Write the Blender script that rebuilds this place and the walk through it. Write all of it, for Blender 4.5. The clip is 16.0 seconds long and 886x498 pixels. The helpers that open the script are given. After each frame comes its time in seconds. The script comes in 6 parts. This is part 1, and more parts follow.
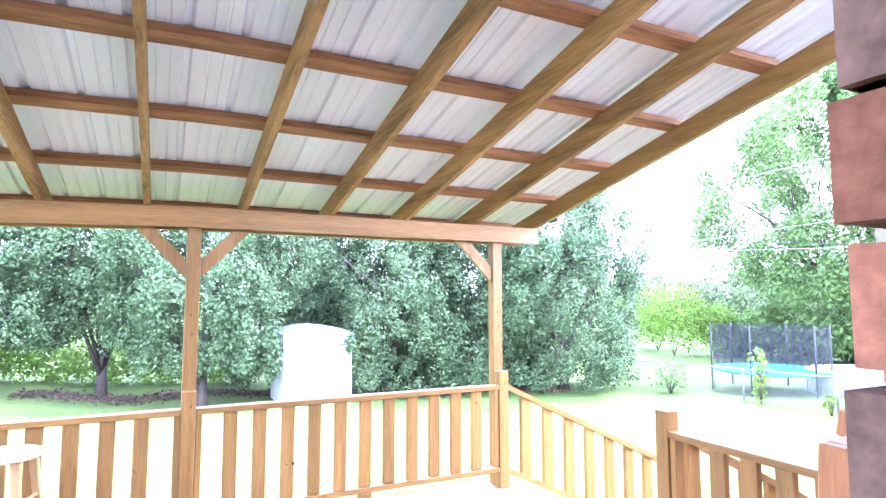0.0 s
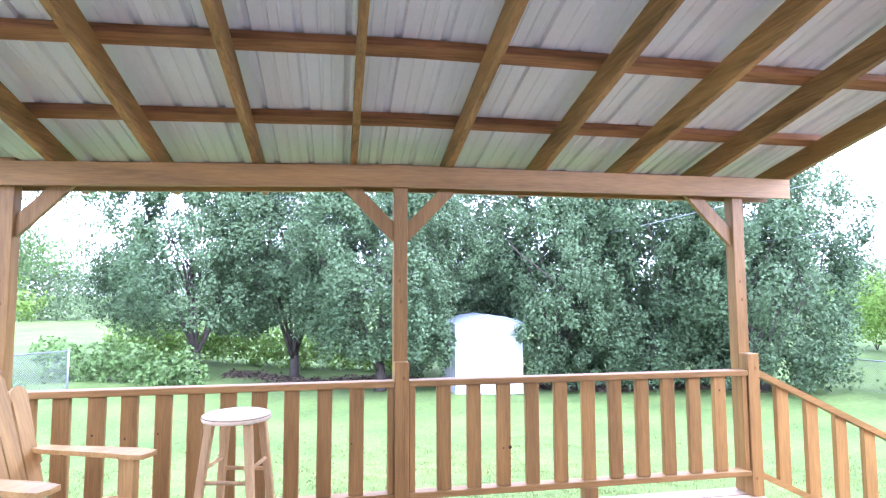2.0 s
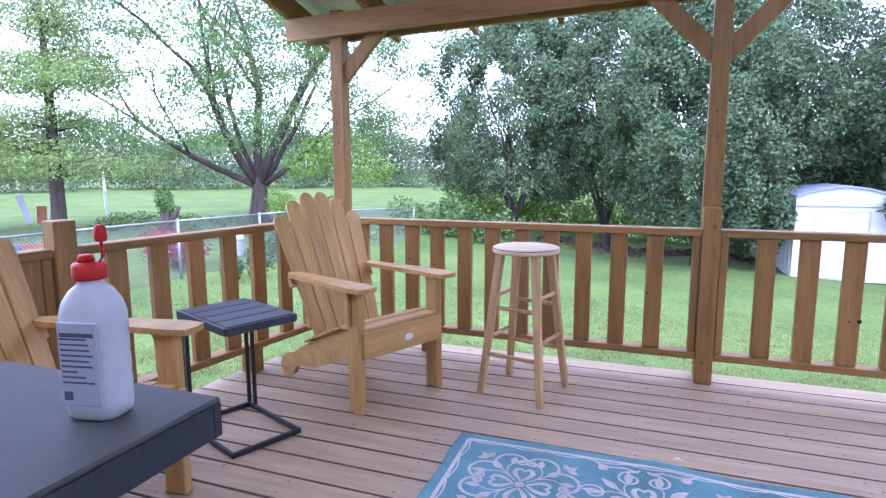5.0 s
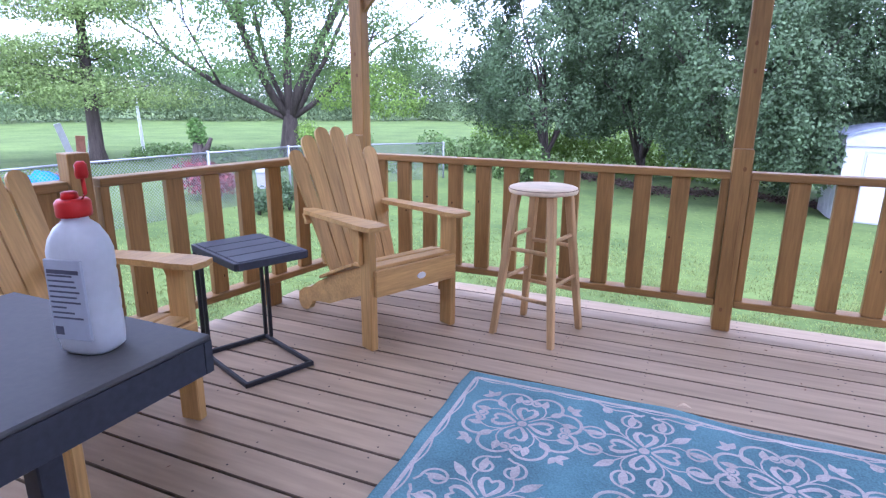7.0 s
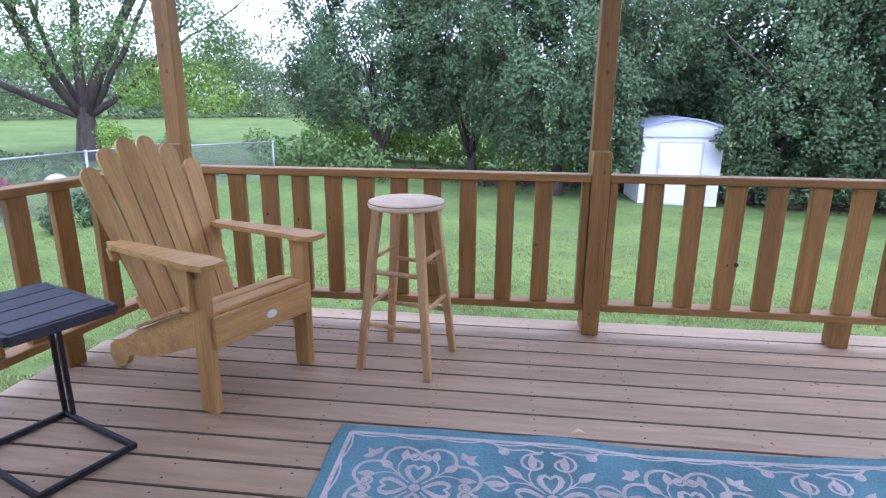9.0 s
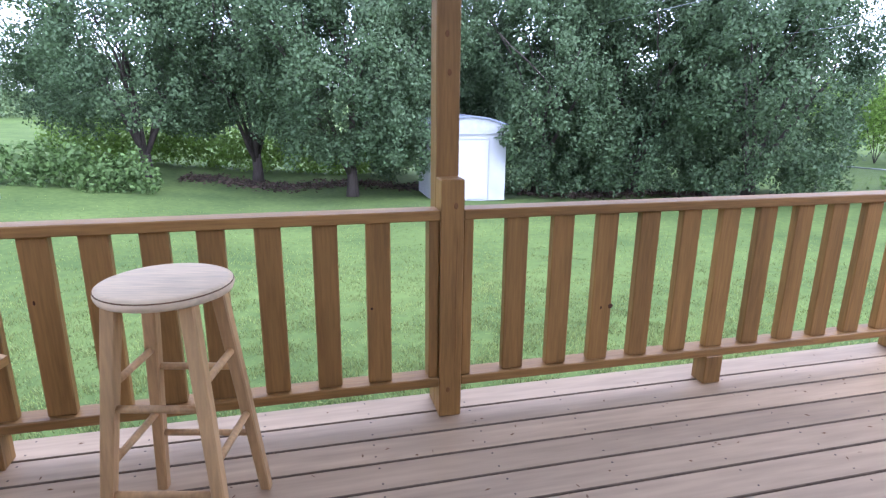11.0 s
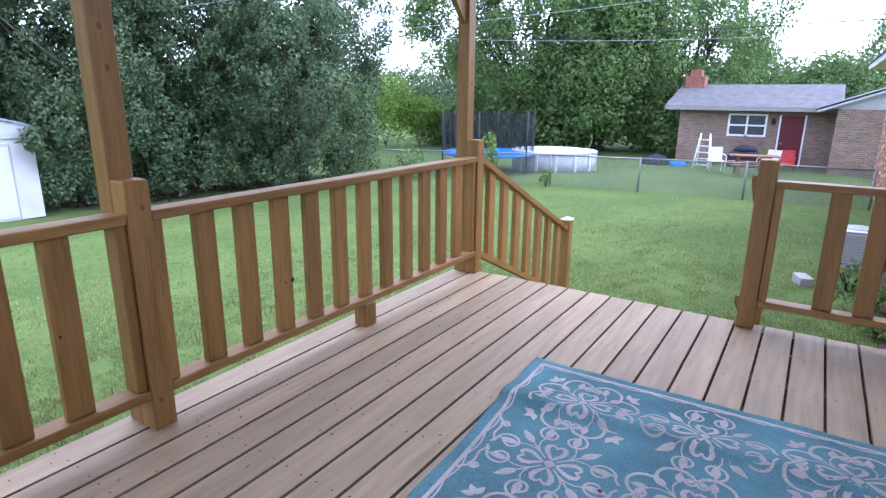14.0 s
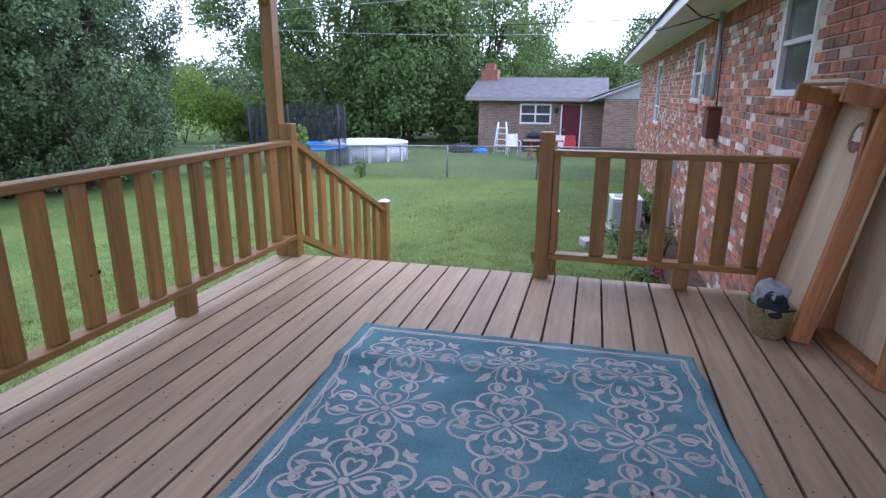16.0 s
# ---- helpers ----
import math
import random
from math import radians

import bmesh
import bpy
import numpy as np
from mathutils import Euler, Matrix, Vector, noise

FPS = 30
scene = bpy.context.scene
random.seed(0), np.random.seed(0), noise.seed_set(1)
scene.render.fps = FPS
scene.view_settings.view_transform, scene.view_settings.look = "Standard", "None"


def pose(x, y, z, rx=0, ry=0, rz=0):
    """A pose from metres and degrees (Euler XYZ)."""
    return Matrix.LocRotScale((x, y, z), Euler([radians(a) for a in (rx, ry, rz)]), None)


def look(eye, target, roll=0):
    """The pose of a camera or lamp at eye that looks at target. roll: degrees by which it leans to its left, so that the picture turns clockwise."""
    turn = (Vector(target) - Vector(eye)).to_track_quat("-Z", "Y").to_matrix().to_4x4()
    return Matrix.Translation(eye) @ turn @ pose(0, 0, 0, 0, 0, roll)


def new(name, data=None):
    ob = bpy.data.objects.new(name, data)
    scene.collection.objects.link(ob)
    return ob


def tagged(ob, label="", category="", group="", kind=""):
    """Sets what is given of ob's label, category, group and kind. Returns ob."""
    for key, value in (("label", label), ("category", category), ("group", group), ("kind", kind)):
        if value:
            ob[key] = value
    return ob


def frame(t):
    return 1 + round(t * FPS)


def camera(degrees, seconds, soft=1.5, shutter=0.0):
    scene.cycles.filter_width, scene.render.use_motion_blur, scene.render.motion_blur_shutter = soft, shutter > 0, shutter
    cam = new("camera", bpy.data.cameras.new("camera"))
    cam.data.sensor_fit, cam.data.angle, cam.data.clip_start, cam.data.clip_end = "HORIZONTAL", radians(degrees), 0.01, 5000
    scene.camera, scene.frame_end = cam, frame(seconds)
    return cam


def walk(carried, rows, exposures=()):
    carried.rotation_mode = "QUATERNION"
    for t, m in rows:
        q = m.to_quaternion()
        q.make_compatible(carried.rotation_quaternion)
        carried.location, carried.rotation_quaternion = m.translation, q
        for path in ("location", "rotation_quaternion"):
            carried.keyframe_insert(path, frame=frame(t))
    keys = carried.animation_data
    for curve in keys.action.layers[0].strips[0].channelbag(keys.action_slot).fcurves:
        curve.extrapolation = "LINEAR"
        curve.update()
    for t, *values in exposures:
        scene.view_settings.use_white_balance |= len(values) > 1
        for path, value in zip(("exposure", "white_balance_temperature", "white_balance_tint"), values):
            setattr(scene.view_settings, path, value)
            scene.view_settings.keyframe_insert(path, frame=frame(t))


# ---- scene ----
cam = camera(75.6, 16.0, soft=1.3)
PATH = [
    (0, (-0.134, -4.177, 1.573), (0.74, -2.386, 1.745), 0.0),
    (0.5, (-0.171, -4.038, 1.543), (0.551, -2.18, 1.706), 0.4),
    (1, (-0.245, -3.875, 1.482), (0.374, -1.98, 1.645), -0.1),
    (1.5, (-0.305, -3.682, 1.445), (0.186, -1.75, 1.605), -0.1),
    (2, (-0.345, -3.54, 1.378), (0.014, -1.578, 1.534), -0.2),
    (2.5, (-0.397, -3.466, 1.314), (-0.165, -1.484, 1.46), -0.2),
    (3, (-0.414, -3.398, 1.283), (-0.305, -1.404, 1.396), -0.3),
    (3.5, (-0.364, -3.353, 1.246), (-0.364, -1.353, 1.291), -0.5),
    (4, (-0.321, -3.333, 1.219), (-0.524, -1.343, 1.19), -0.6),
    (4.5, (-0.299, -3.314, 1.213), (-0.792, -1.382, 1.052), -0.2),
    (5, (-0.245, -3.27, 1.17), (-0.934, -1.407, 0.886), -0.1),
    (7.5, (-0.18, -3.159, 1.18), (-0.949, -1.387, 0.664), 0.4),
    (8, (-0.248, -3.087, 1.181), (-0.897, -1.266, 0.667), 0.4),
    (8.5, (-0.364, -2.979, 1.19), (-0.811, -1.098, 0.676), 0.4),
    (9, (-0.392, -2.866, 1.212), (-0.622, -0.947, 0.696), 0.4),
    (9.5, (-0.382, -2.66, 1.229), (-0.384, -0.729, 0.709), 0.4),
    (12, (-0.697, -1.731, 1.278), (0.159, -0.002, 0.751), 0.8),
    (12.5, (-0.823, -1.713, 1.295), (0.289, -0.135, 0.773), 0.7),
    (13, (-0.869, -1.827, 1.292), (0.44, -0.403, 0.782), 0.3),
    (13.5, (-0.928, -1.926, 1.274), (0.555, -0.685, 0.762), 0.5),
    (14, (-1.026, -1.952, 1.25), (0.598, -0.905, 0.731), 0.6),
    (14.5, (-1.104, -1.977, 1.222), (0.629, -1.124, 0.703), 0.4),
    (15, (-1.136, -1.979, 1.215), (0.661, -1.279, 0.683), 0.3),
    (15.5, (-1.177, -1.991, 1.183), (0.664, -1.414, 0.657), 0.4),
    (16, (-1.192, -2.025, 1.181), (0.675, -1.545, 0.648), 0.4),
]
walk(cam, [(t, look(eye, target, roll)) for t, eye, target, roll in PATH],
     exposures=[(0, 3.82, 5000, 27), (0.5, 3.67, 5000, 27), (1, 3.44, 5000, 27), (1.5, 3.15, 5000, 28), (2.5, 2.72, 5000, 30), (3.5, 2.32, 4960, 31), (5, 1.98, 4940, 32),
                (7.5, 1.87, 4960, 32), (9, 1.63, 5060, 28), (9.5, 1.6, 5150, 28), (12, 1.79, 5150, 24), (14, 1.54, 5150, 23), (16, 1.1, 5230, 24)])

# ---- world and light ----
world = bpy.data.worlds.new("overcast_sky")
scene.world = world
world.use_nodes = True
wn = world.node_tree
wn.nodes.clear()
sky = wn.nodes.new("ShaderNodeTexSky")
sky.sky_type = 'NISHITA'
sky.sun_disc = False
sky.sun_elevation, sky.sun_rotation = radians(55), radians(150)
sky.dust_density, sky.air_density = 1.5, 1.0
hsv = wn.nodes.new("ShaderNodeHueSaturation")
hsv.inputs["Saturation"].default_value = 0.22
hsv.inputs["Value"].default_value = 2.0
wbg = wn.nodes.new("ShaderNodeBackground")
wbg.inputs["Strength"].default_value = 0.15
wout = wn.nodes.new("ShaderNodeOutputWorld")
wn.links.new(sky.outputs[0], hsv.inputs["Color"])
wn.links.new(hsv.outputs[0], wbg.inputs["Color"])
wn.links.new(wbg.outputs[0], wout.inputs["Surface"])
sun = new("sun", bpy.data.lights.new("sun", 'SUN'))
sun.data.energy, sun.data.angle, sun.data.color = 0.5, radians(40), (1.0, 0.97, 0.92)
sun.matrix_world = look((20, 30, 60), (0, 0, 0))

# ---- materials ----
def material(name, base, rough=0.7, metal=0.0, scale=6.0, vary=0.25, bump=0.15, stretch=None, second=None,
             rnd=0.0, island=0.0, spec=0.3, thin=0.0, fine=60.0):
    m = bpy.data.materials.new(name)
    m.use_nodes = True
    nt = m.node_tree
    p = nt.nodes["Principled BSDF"]
    p.inputs["Roughness"].default_value = rough
    p.inputs["Metallic"].default_value = metal
    p.inputs["Specular IOR Level"].default_value = spec
    tc = nt.nodes.new("ShaderNodeTexCoord")
    mp = nt.nodes.new("ShaderNodeMapping")
    if stretch:
        mp.inputs["Scale"].default_value = stretch
    nt.links.new(tc.outputs["Object"], mp.inputs["Vector"])
    n1 = nt.nodes.new("ShaderNodeTexNoise")
    n1.inputs["Scale"].default_value = scale
    n1.inputs["Detail"].default_value = 4
    n2 = nt.nodes.new("ShaderNodeTexNoise")
    n2.inputs["Scale"].default_value = fine
    n2.inputs["Detail"].default_value = 3
    info = nt.nodes.new("ShaderNodeObjectInfo")
    off = nt.nodes.new("ShaderNodeVectorMath")
    off.operation = 'ADD'
    scl = nt.nodes.new("ShaderNodeVectorMath")
    scl.operation = 'SCALE'
    comb = nt.nodes.new("ShaderNodeCombineXYZ")
    for k in ("X", "Y", "Z"):
        nt.links.new(info.outputs["Random"], comb.inputs[k])
    nt.links.new(comb.outputs[0], scl.inputs[0])
    scl.inputs["Scale"].default_value = 37.0
    nt.links.new(mp.outputs[0], off.inputs[0])
    nt.links.new(scl.outputs[0], off.inputs[1])
    nt.links.new(off.outputs[0], n1.inputs["Vector"])
    nt.links.new(off.outputs[0], n2.inputs["Vector"])
    ramp = nt.nodes.new("ShaderNodeValToRGB")
    b = Vector(base)
    sec = Vector(second) if second else b * (1 - 1.6 * vary)
    ramp.color_ramp.elements[0].position, ramp.color_ramp.elements[1].position = 0.3, 0.7
    ramp.color_ramp.elements[0].color = (*sec, 1)
    ramp.color_ramp.elements[1].color = (*(b * (1 + 0.35 * vary)), 1)
    mixf = nt.nodes.new("ShaderNodeMath")
    mixf.operation = 'MULTIPLY_ADD'
    mixf.inputs[1].default_value = 0.45
    nt.links.new(n2.outputs["Fac"], mixf.inputs[0])
    half = nt.nodes.new("ShaderNodeMath")
    half.operation = 'MULTIPLY'
    half.inputs[1].default_value = 0.55
    nt.links.new(n1.outputs["Fac"], half.inputs[0])
    nt.links.new(half.outputs[0], mixf.inputs[2])
    nt.links.new(mixf.outputs[0], ramp.inputs[0])
    col = ramp.outputs[0]
    if rnd or island:
        h = nt.nodes.new("ShaderNodeHueSaturation")
        mr = nt.nodes.new("ShaderNodeMapRange")
        amt = rnd or island
        mr.inputs["To Min"].default_value, mr.inputs["To Max"].default_value = 1 - amt, 1 + amt
        if island:
            geo = nt.nodes.new("ShaderNodeNewGeometry")
            nt.links.new(geo.outputs["Random Per Island"], mr.inputs["Value"])
        else:
            nt.links.new(info.outputs["Random"], mr.inputs["Value"])
        nt.links.new(mr.outputs[0], h.inputs["Value"])
        nt.links.new(col, h.inputs["Color"])
        col = h.outputs[0]
    nt.links.new(col, p.inputs["Base Color"])
    if bump:
        bp = nt.nodes.new("ShaderNodeBump")
        bp.inputs["Strength"].default_value = bump
        bp.inputs["Distance"].default_value = 0.01
        nt.links.new(mixf.outputs[0], bp.inputs["Height"])
        nt.links.new(bp.outputs[0], p.inputs["Normal"])
    if thin:
        tr = nt.nodes.new("ShaderNodeBsdfTranslucent")
        nt.links.new(col, tr.inputs["Color"])
        ms = nt.nodes.new("ShaderNodeMixShader")
        ms.inputs[0].default_value = thin
        nt.links.new(p.outputs[0], ms.inputs[1])
        nt.links.new(tr.outputs[0], ms.inputs[2])
        nt.links.new(ms.outputs[0], nt.nodes["Material Output"].inputs["Surface"])
    return m


GX, GY, GZ = (0.12, 1.6, 1.6), (1.6, 0.12, 1.6), (1.6, 1.6, 0.12)
STAIN = dict(spec=0.38, rough=0.5, scale=9, vary=0.3, bump=0.25, rnd=0.12, fine=70)
M_stain_x = material("cedar_stain_lengthwise", (0.35, 0.192, 0.055), stretch=GX, **STAIN)
M_stain_y = material("cedar_stain_crosswise", (0.35, 0.192, 0.055), stretch=GY, **STAIN)
M_stain_z = material("cedar_stain_upright", (0.35, 0.192, 0.055), stretch=GZ, **STAIN)
M_softknot = material("brown_knot", (0.22, 0.105, 0.036), rough=0.7)
M_knot = material("dark_knot", (0.07, 0.025, 0.012), rough=0.8)
M_rafter = material("rafter_timber", (0.40, 0.22, 0.08), stretch=GY, rough=0.65, scale=8, vary=0.45, bump=0.25, rnd=0.12, fine=50)
M_purlin = material("purlin_timber", (0.35, 0.16, 0.065), stretch=GX, rough=0.65, scale=8, vary=0.45, bump=0.25, rnd=0.1, fine=50)
M_deck_edge = material("dark_board_edge", (0.19, 0.14, 0.095), rough=0.9, scale=8, vary=0.3)
M_deck = material("weathered_deck_board", (0.47, 0.345, 0.215), rough=0.55, stretch=(0.12, 1.3, 1.3), scale=5, vary=0.24,
                  bump=0.15, rnd=0.10, fine=30, spec=0.35)
M_screw = material("screw_dark", (0.06, 0.05, 0.045), rough=0.5, metal=0.6)
M_chair = material("golden_varnished_wood", (0.60, 0.365, 0.125), rough=0.45, stretch=GZ, scale=8, vary=0.28, bump=0.2, rnd=0.08, fine=60)
M_chair_x = material("golden_varnished_slat", (0.60, 0.365, 0.125), rough=0.45, stretch=(1.6, 0.15, 1.6), scale=8, vary=0.28, bump=0.2, rnd=0.1, fine=60)
M_stool = material("pale_pine", (0.60, 0.39, 0.18), rough=0.45, stretch=GZ, scale=9, vary=0.25, bump=0.15, rnd=0.06)
M_seat = material("worn_pine_seat", (0.82, 0.655, 0.43), rough=0.6, stretch=(0.2, 1.4, 1.4), scale=9, vary=0.2, bump=0.2)
M_worn = material("worn_dark_rim", (0.2, 0.11, 0.05), rough=0.7)
M_slate = material("charcoal_paint", (0.055, 0.058, 0.075), rough=0.5, scale=5, vary=0.25, bump=0.08)
M_tabletop = material("dusty_charcoal_top", (0.075, 0.076, 0.082), rough=0.6, scale=3, vary=0.35, bump=0.1, second=(0.11, 0.107, 0.104), spec=0.2)
M_metal_tube = material("black_steel_tube", (0.035, 0.035, 0.04), rough=0.45, metal=0.3, bump=0.03)
M_roof = material("white_metal_sheet", (0.72, 0.72, 0.76), rough=0.45, metal=0.0, scale=2.5, vary=0.05, bump=0.05, stretch=(2, .4, 1))
M_white = material("white_vinyl", (0.78, 0.78, 0.78), rough=0.45, scale=3, vary=0.06, bump=0.03)
M_soffit = material("cream_soffit_paint", (0.72, 0.72, 0.68), rough=0.6, scale=2, vary=0.1, bump=0.05)
M_shed = material("white_painted_metal", (0.50, 0.50, 0.51), rough=0.5, scale=2, vary=0.1, bump=0.04)
M_shedroof = material("grey_blue_roof", (0.24, 0.27, 0.33), rough=0.85, scale=4, vary=0.2, spec=0.1)
M_grey = material("galvanised_steel", (0.30, 0.31, 0.33), rough=0.55, metal=0.6, scale=5, vary=0.2, bump=0.03)
M_greybox = material("grey_paint_box", (0.42, 0.43, 0.44), rough=0.5, vary=0.15)
M_brownbox = material("brown_rusty_box", (0.14, 0.055, 0.04), rough=0.7, vary=0.3)
M_acpaint = material("pale_grey_casing_paint", (0.58, 0.60, 0.61), rough=0.5, vary=0.15)
M_limeleaf = material("lime_green_leaf", (0.21, 0.33, 0.06), rough=0.6, scale=0.5, vary=0.3, bump=0, island=0.4, thin=0.4, spec=0.25)
M_gable = material("grey_brown_eave_paint", (0.30, 0.28, 0.26), rough=0.6, vary=0.12)
M_terracotta = material("terracotta_clay", (0.42, 0.17, 0.10), rough=0.85, scale=6, vary=0.25)
M_lilac = material("pale_lilac_plastic", (0.58, 0.55, 0.66), rough=0.45, vary=0.1)
M_litter = material("dry_leaf_litter", (0.12, 0.085, 0.06), rough=0.95, scale=4, vary=0.5, bump=0, island=0.45)
M_dark = material("dark_interior", (0.03, 0.03, 0.034), rough=0.6)
M_mortar = material("pale_mortar", (0.74, 0.68, 0.61), rough=0.95, scale=20, vary=0.25, bump=0.4)
M_brick = material("red_orange_brick", (0.56, 0.24, 0.15), rough=0.9, scale=14, vary=0.45, bump=0.5, rnd=0.25, fine=80)
M_brick_d = material("dark_purple_brick", (0.35, 0.215, 0.165), rough=0.9, scale=14, vary=0.4, bump=0.5, rnd=0.3, fine=80)
M_brick_w = material("whitewashed_brick", (0.74, 0.62, 0.53), rough=0.9, scale=16, vary=0.35, bump=0.5, rnd=0.15, fine=80, second=(0.42, 0.22, 0.16))
M_nbrick = material("tan_brown_brick", (0.27, 0.16, 0.115), rough=0.9, scale=3, vary=0.35, bump=0.3, island=0.35)
M_nred = material("dull_red_chimney_brick", (0.33, 0.15, 0.105), rough=0.9, scale=9, vary=0.4, bump=0.4)
M_shingle = material("grey_shingle", (0.155, 0.15, 0.158), rough=0.9, scale=3, vary=0.3, bump=0.4)
M_maroon = material("maroon_door", (0.13, 0.022, 0.03), rough=0.5, vary=0.1)
M_glass_dark = material("window_glass_with_screen", (0.07, 0.075, 0.085), rough=0.12, spec=0.7, bump=0.0, vary=0.2)
M_rug = material("teal_woven_pile", (0.19, 0.365, 0.41), rough=0.97, scale=4, vary=0.34, bump=0.9, fine=150, spec=0.03)
M_rugw = material("cream_woven_pile", (0.66, 0.60, 0.58), rough=0.95, scale=8, vary=0.26, bump=0.9, fine=150, spec=0.03)
M_bottle = material("white_plastic_bottle", (0.66, 0.69, 0.74), rough=0.35, scale=3, vary=0.06, bump=0.02)
M_label = material("blue_grey_label", (0.50, 0.54, 0.63), rough=0.5, scale=8, vary=0.06, bump=0)
M_ink = material("dark_label_print", (0.13, 0.135, 0.19), rough=0.6, bump=0)
M_red = material("red_plastic_cap", (0.62, 0.03, 0.025), rough=0.4, vary=0.1, bump=0.03)
M_basket = material("gold_pressed_metal", (0.42, 0.33, 0.17), rough=0.45, metal=0.5, scale=30, vary=0.3, bump=0.3)
M_cloth = material("grey_drawstring_cloth", (0.44, 0.45, 0.48), rough=0.85, scale=12, vary=0.25, bump=0.3)
M_clothd = material("dark_navy_cloth", (0.03, 0.032, 0.045), rough=0.9, scale=12, vary=0.25, bump=0.3)
M_ply = material("pale_plywood", (0.74, 0.60, 0.40), rough=0.6, stretch=GZ, scale=6, vary=0.2, bump=0.15)
M_frame2 = material("reddish_board_frame", (0.52, 0.24, 0.10), rough=0.55, stretch=GZ, scale=7, vary=0.35, bump=0.2, rnd=0.1)
M_ground = material("mown_lawn", (0.118, 0.164, 0.046), rough=0.95, scale=0.5, vary=0.35, bump=1.0, second=(0.052, 0.086, 0.026), fine=7, spec=0.08)
M_grass = material("grass_blade", (0.30, 0.355, 0.125), rough=0.8, scale=1, vary=0.3, bump=0, island=0.45, thin=0.6, spec=0.2)
M_feather = material("feathery_leaf", (0.24, 0.33, 0.10), rough=0.6, scale=0.4, vary=0.3, bump=0, island=0.4, thin=0.4, spec=0.3)
M_dirt = material("garden_soil", (0.10, 0.065, 0.045), rough=0.95, scale=10, vary=0.4, bump=0.6)
M_concrete = material("patio_concrete", (0.42, 0.40, 0.38), rough=0.9, scale=4, vary=0.2, bump=0.2)
M_leaf = material("pear_tree_leaf", (0.100, 0.147, 0.068), rough=0.55, scale=0.5, vary=0.35, bump=0, island=0.34, thin=0.25, spec=0.2, second=(0.056, 0.093, 0.043))
M_leaf2 = material("maple_leaf_light", (0.12, 0.23, 0.05), rough=0.6, scale=0.4, vary=0.3, bump=0, island=0.45, thin=0.35, spec=0.3)
M_leaf3 = material("oak_leaf_mid", (0.150, 0.242, 0.070), rough=0.65, scale=0.3, vary=0.35, bump=0, island=0.34, thin=0.3, spec=0.3)
# distance haze is put into this leaf colour as a paler, greyer green
M_leaf_far = material("far_foliage_painted_haze", (0.17, 0.235, 0.115), rough=0.9, scale=0.1, vary=0.35, bump=0, island=0.35, thin=0.25, spec=0.05)
M_leaf_red = material("red_azalea_foliage", (0.27, 0.05, 0.06), rough=0.7, scale=3, vary=0.3, bump=0, island=0.5, thin=0.2)
M_bark = material("grey_brown_bark", (0.085, 0.068, 0.058), rough=0.95, stretch=GZ, scale=5, vary=0.4, bump=0.8, fine=25)
M_pool = material("white_pool_wall", (0.50, 0.53, 0.58), rough=0.5, scale=1, vary=0.1, bump=0.03)
M_water = material("pool_water", (0.09, 0.21, 0.26), rough=0.35, spec=0.25, vary=0.2)
M_blue = material("blue_foam_pad", (0.02, 0.19, 0.62), rough=0.6, vary=0.12)
M_net = material("black_safety_net", (0.03, 0.03, 0.036), rough=0.9, thin=0.2)
M_picnic = material("faded_picnic_wood", (0.30, 0.13, 0.08), rough=0.8, vary=0.3)
M_chairw = material("white_plastic_chair", (0.75, 0.76, 0.78), rough=0.4)
M_chairr = material("red_plastic_chair", (0.50, 0.05, 0.05), rough=0.5)
M_grill = material("dark_grill_cover", (0.025, 0.028, 0.045), rough=0.7, vary=0.3)
M_wire = material("black_wire", (0.03, 0.03, 0.03), rough=0.6)
M_wire_l = material("aluminium_wire", (0.40, 0.42, 0.44), rough=0.4, metal=0.4)

# ---- mesh helpers ----
def box(bm, x0, x1, y0, y1, z0, z1, bevel=0.0, m=None):
    vs = [bm.verts.new((x, y, z)) for x in (x0, x1) for y in (y0, y1) for z in (z0, z1)]
    fs = [bm.faces.new([vs[i] for i in q]) for q in ((0, 1, 3, 2), (4, 6, 7, 5), (0, 4, 5, 1), (2, 3, 7, 6), (0, 2, 6, 4), (1, 5, 7, 3))]
    if bevel:
        es = list({e for f in fs for e in f.edges})
        out = bmesh.ops.bevel(bm, geom=es, offset=bevel, segments=1, affect='EDGES')
        vs = list({v for f in out["faces"] for v in f.verts} | {v for v in vs if v.is_valid})
    if m is not None:
        bmesh.ops.transform(bm, matrix=m, verts=vs)
    return vs


def tube(bm, pts, radii, seg=8, caps=True):
    rings = []
    pts = [Vector(p) for p in pts]
    for i, p in enumerate(pts):
        d = (pts[min(i + 1, len(pts) - 1)] - pts[max(i - 1, 0)]).normalized()
        a = d.cross(Vector((0, 0, 1)) if abs(d.z) < 0.95 else Vector((1, 0, 0))).normalized()
        b = d.cross(a)
        r = radii[i] if isinstance(radii, (list, tuple)) else radii
        rings.append([bm.verts.new(p + r * (math.cos(2 * math.pi * k / seg) * a + math.sin(2 * math.pi * k / seg) * b)) for k in range(seg)])
    for r0, r1 in zip(rings, rings[1:]):
        for k in range(seg):
            bm.faces.new((r0[k], r0[(k + 1) % seg], r1[(k + 1) % seg], r1[k]))
    if caps:
        bm.faces.new(rings[0][::-1])
        bm.faces.new(rings[-1])


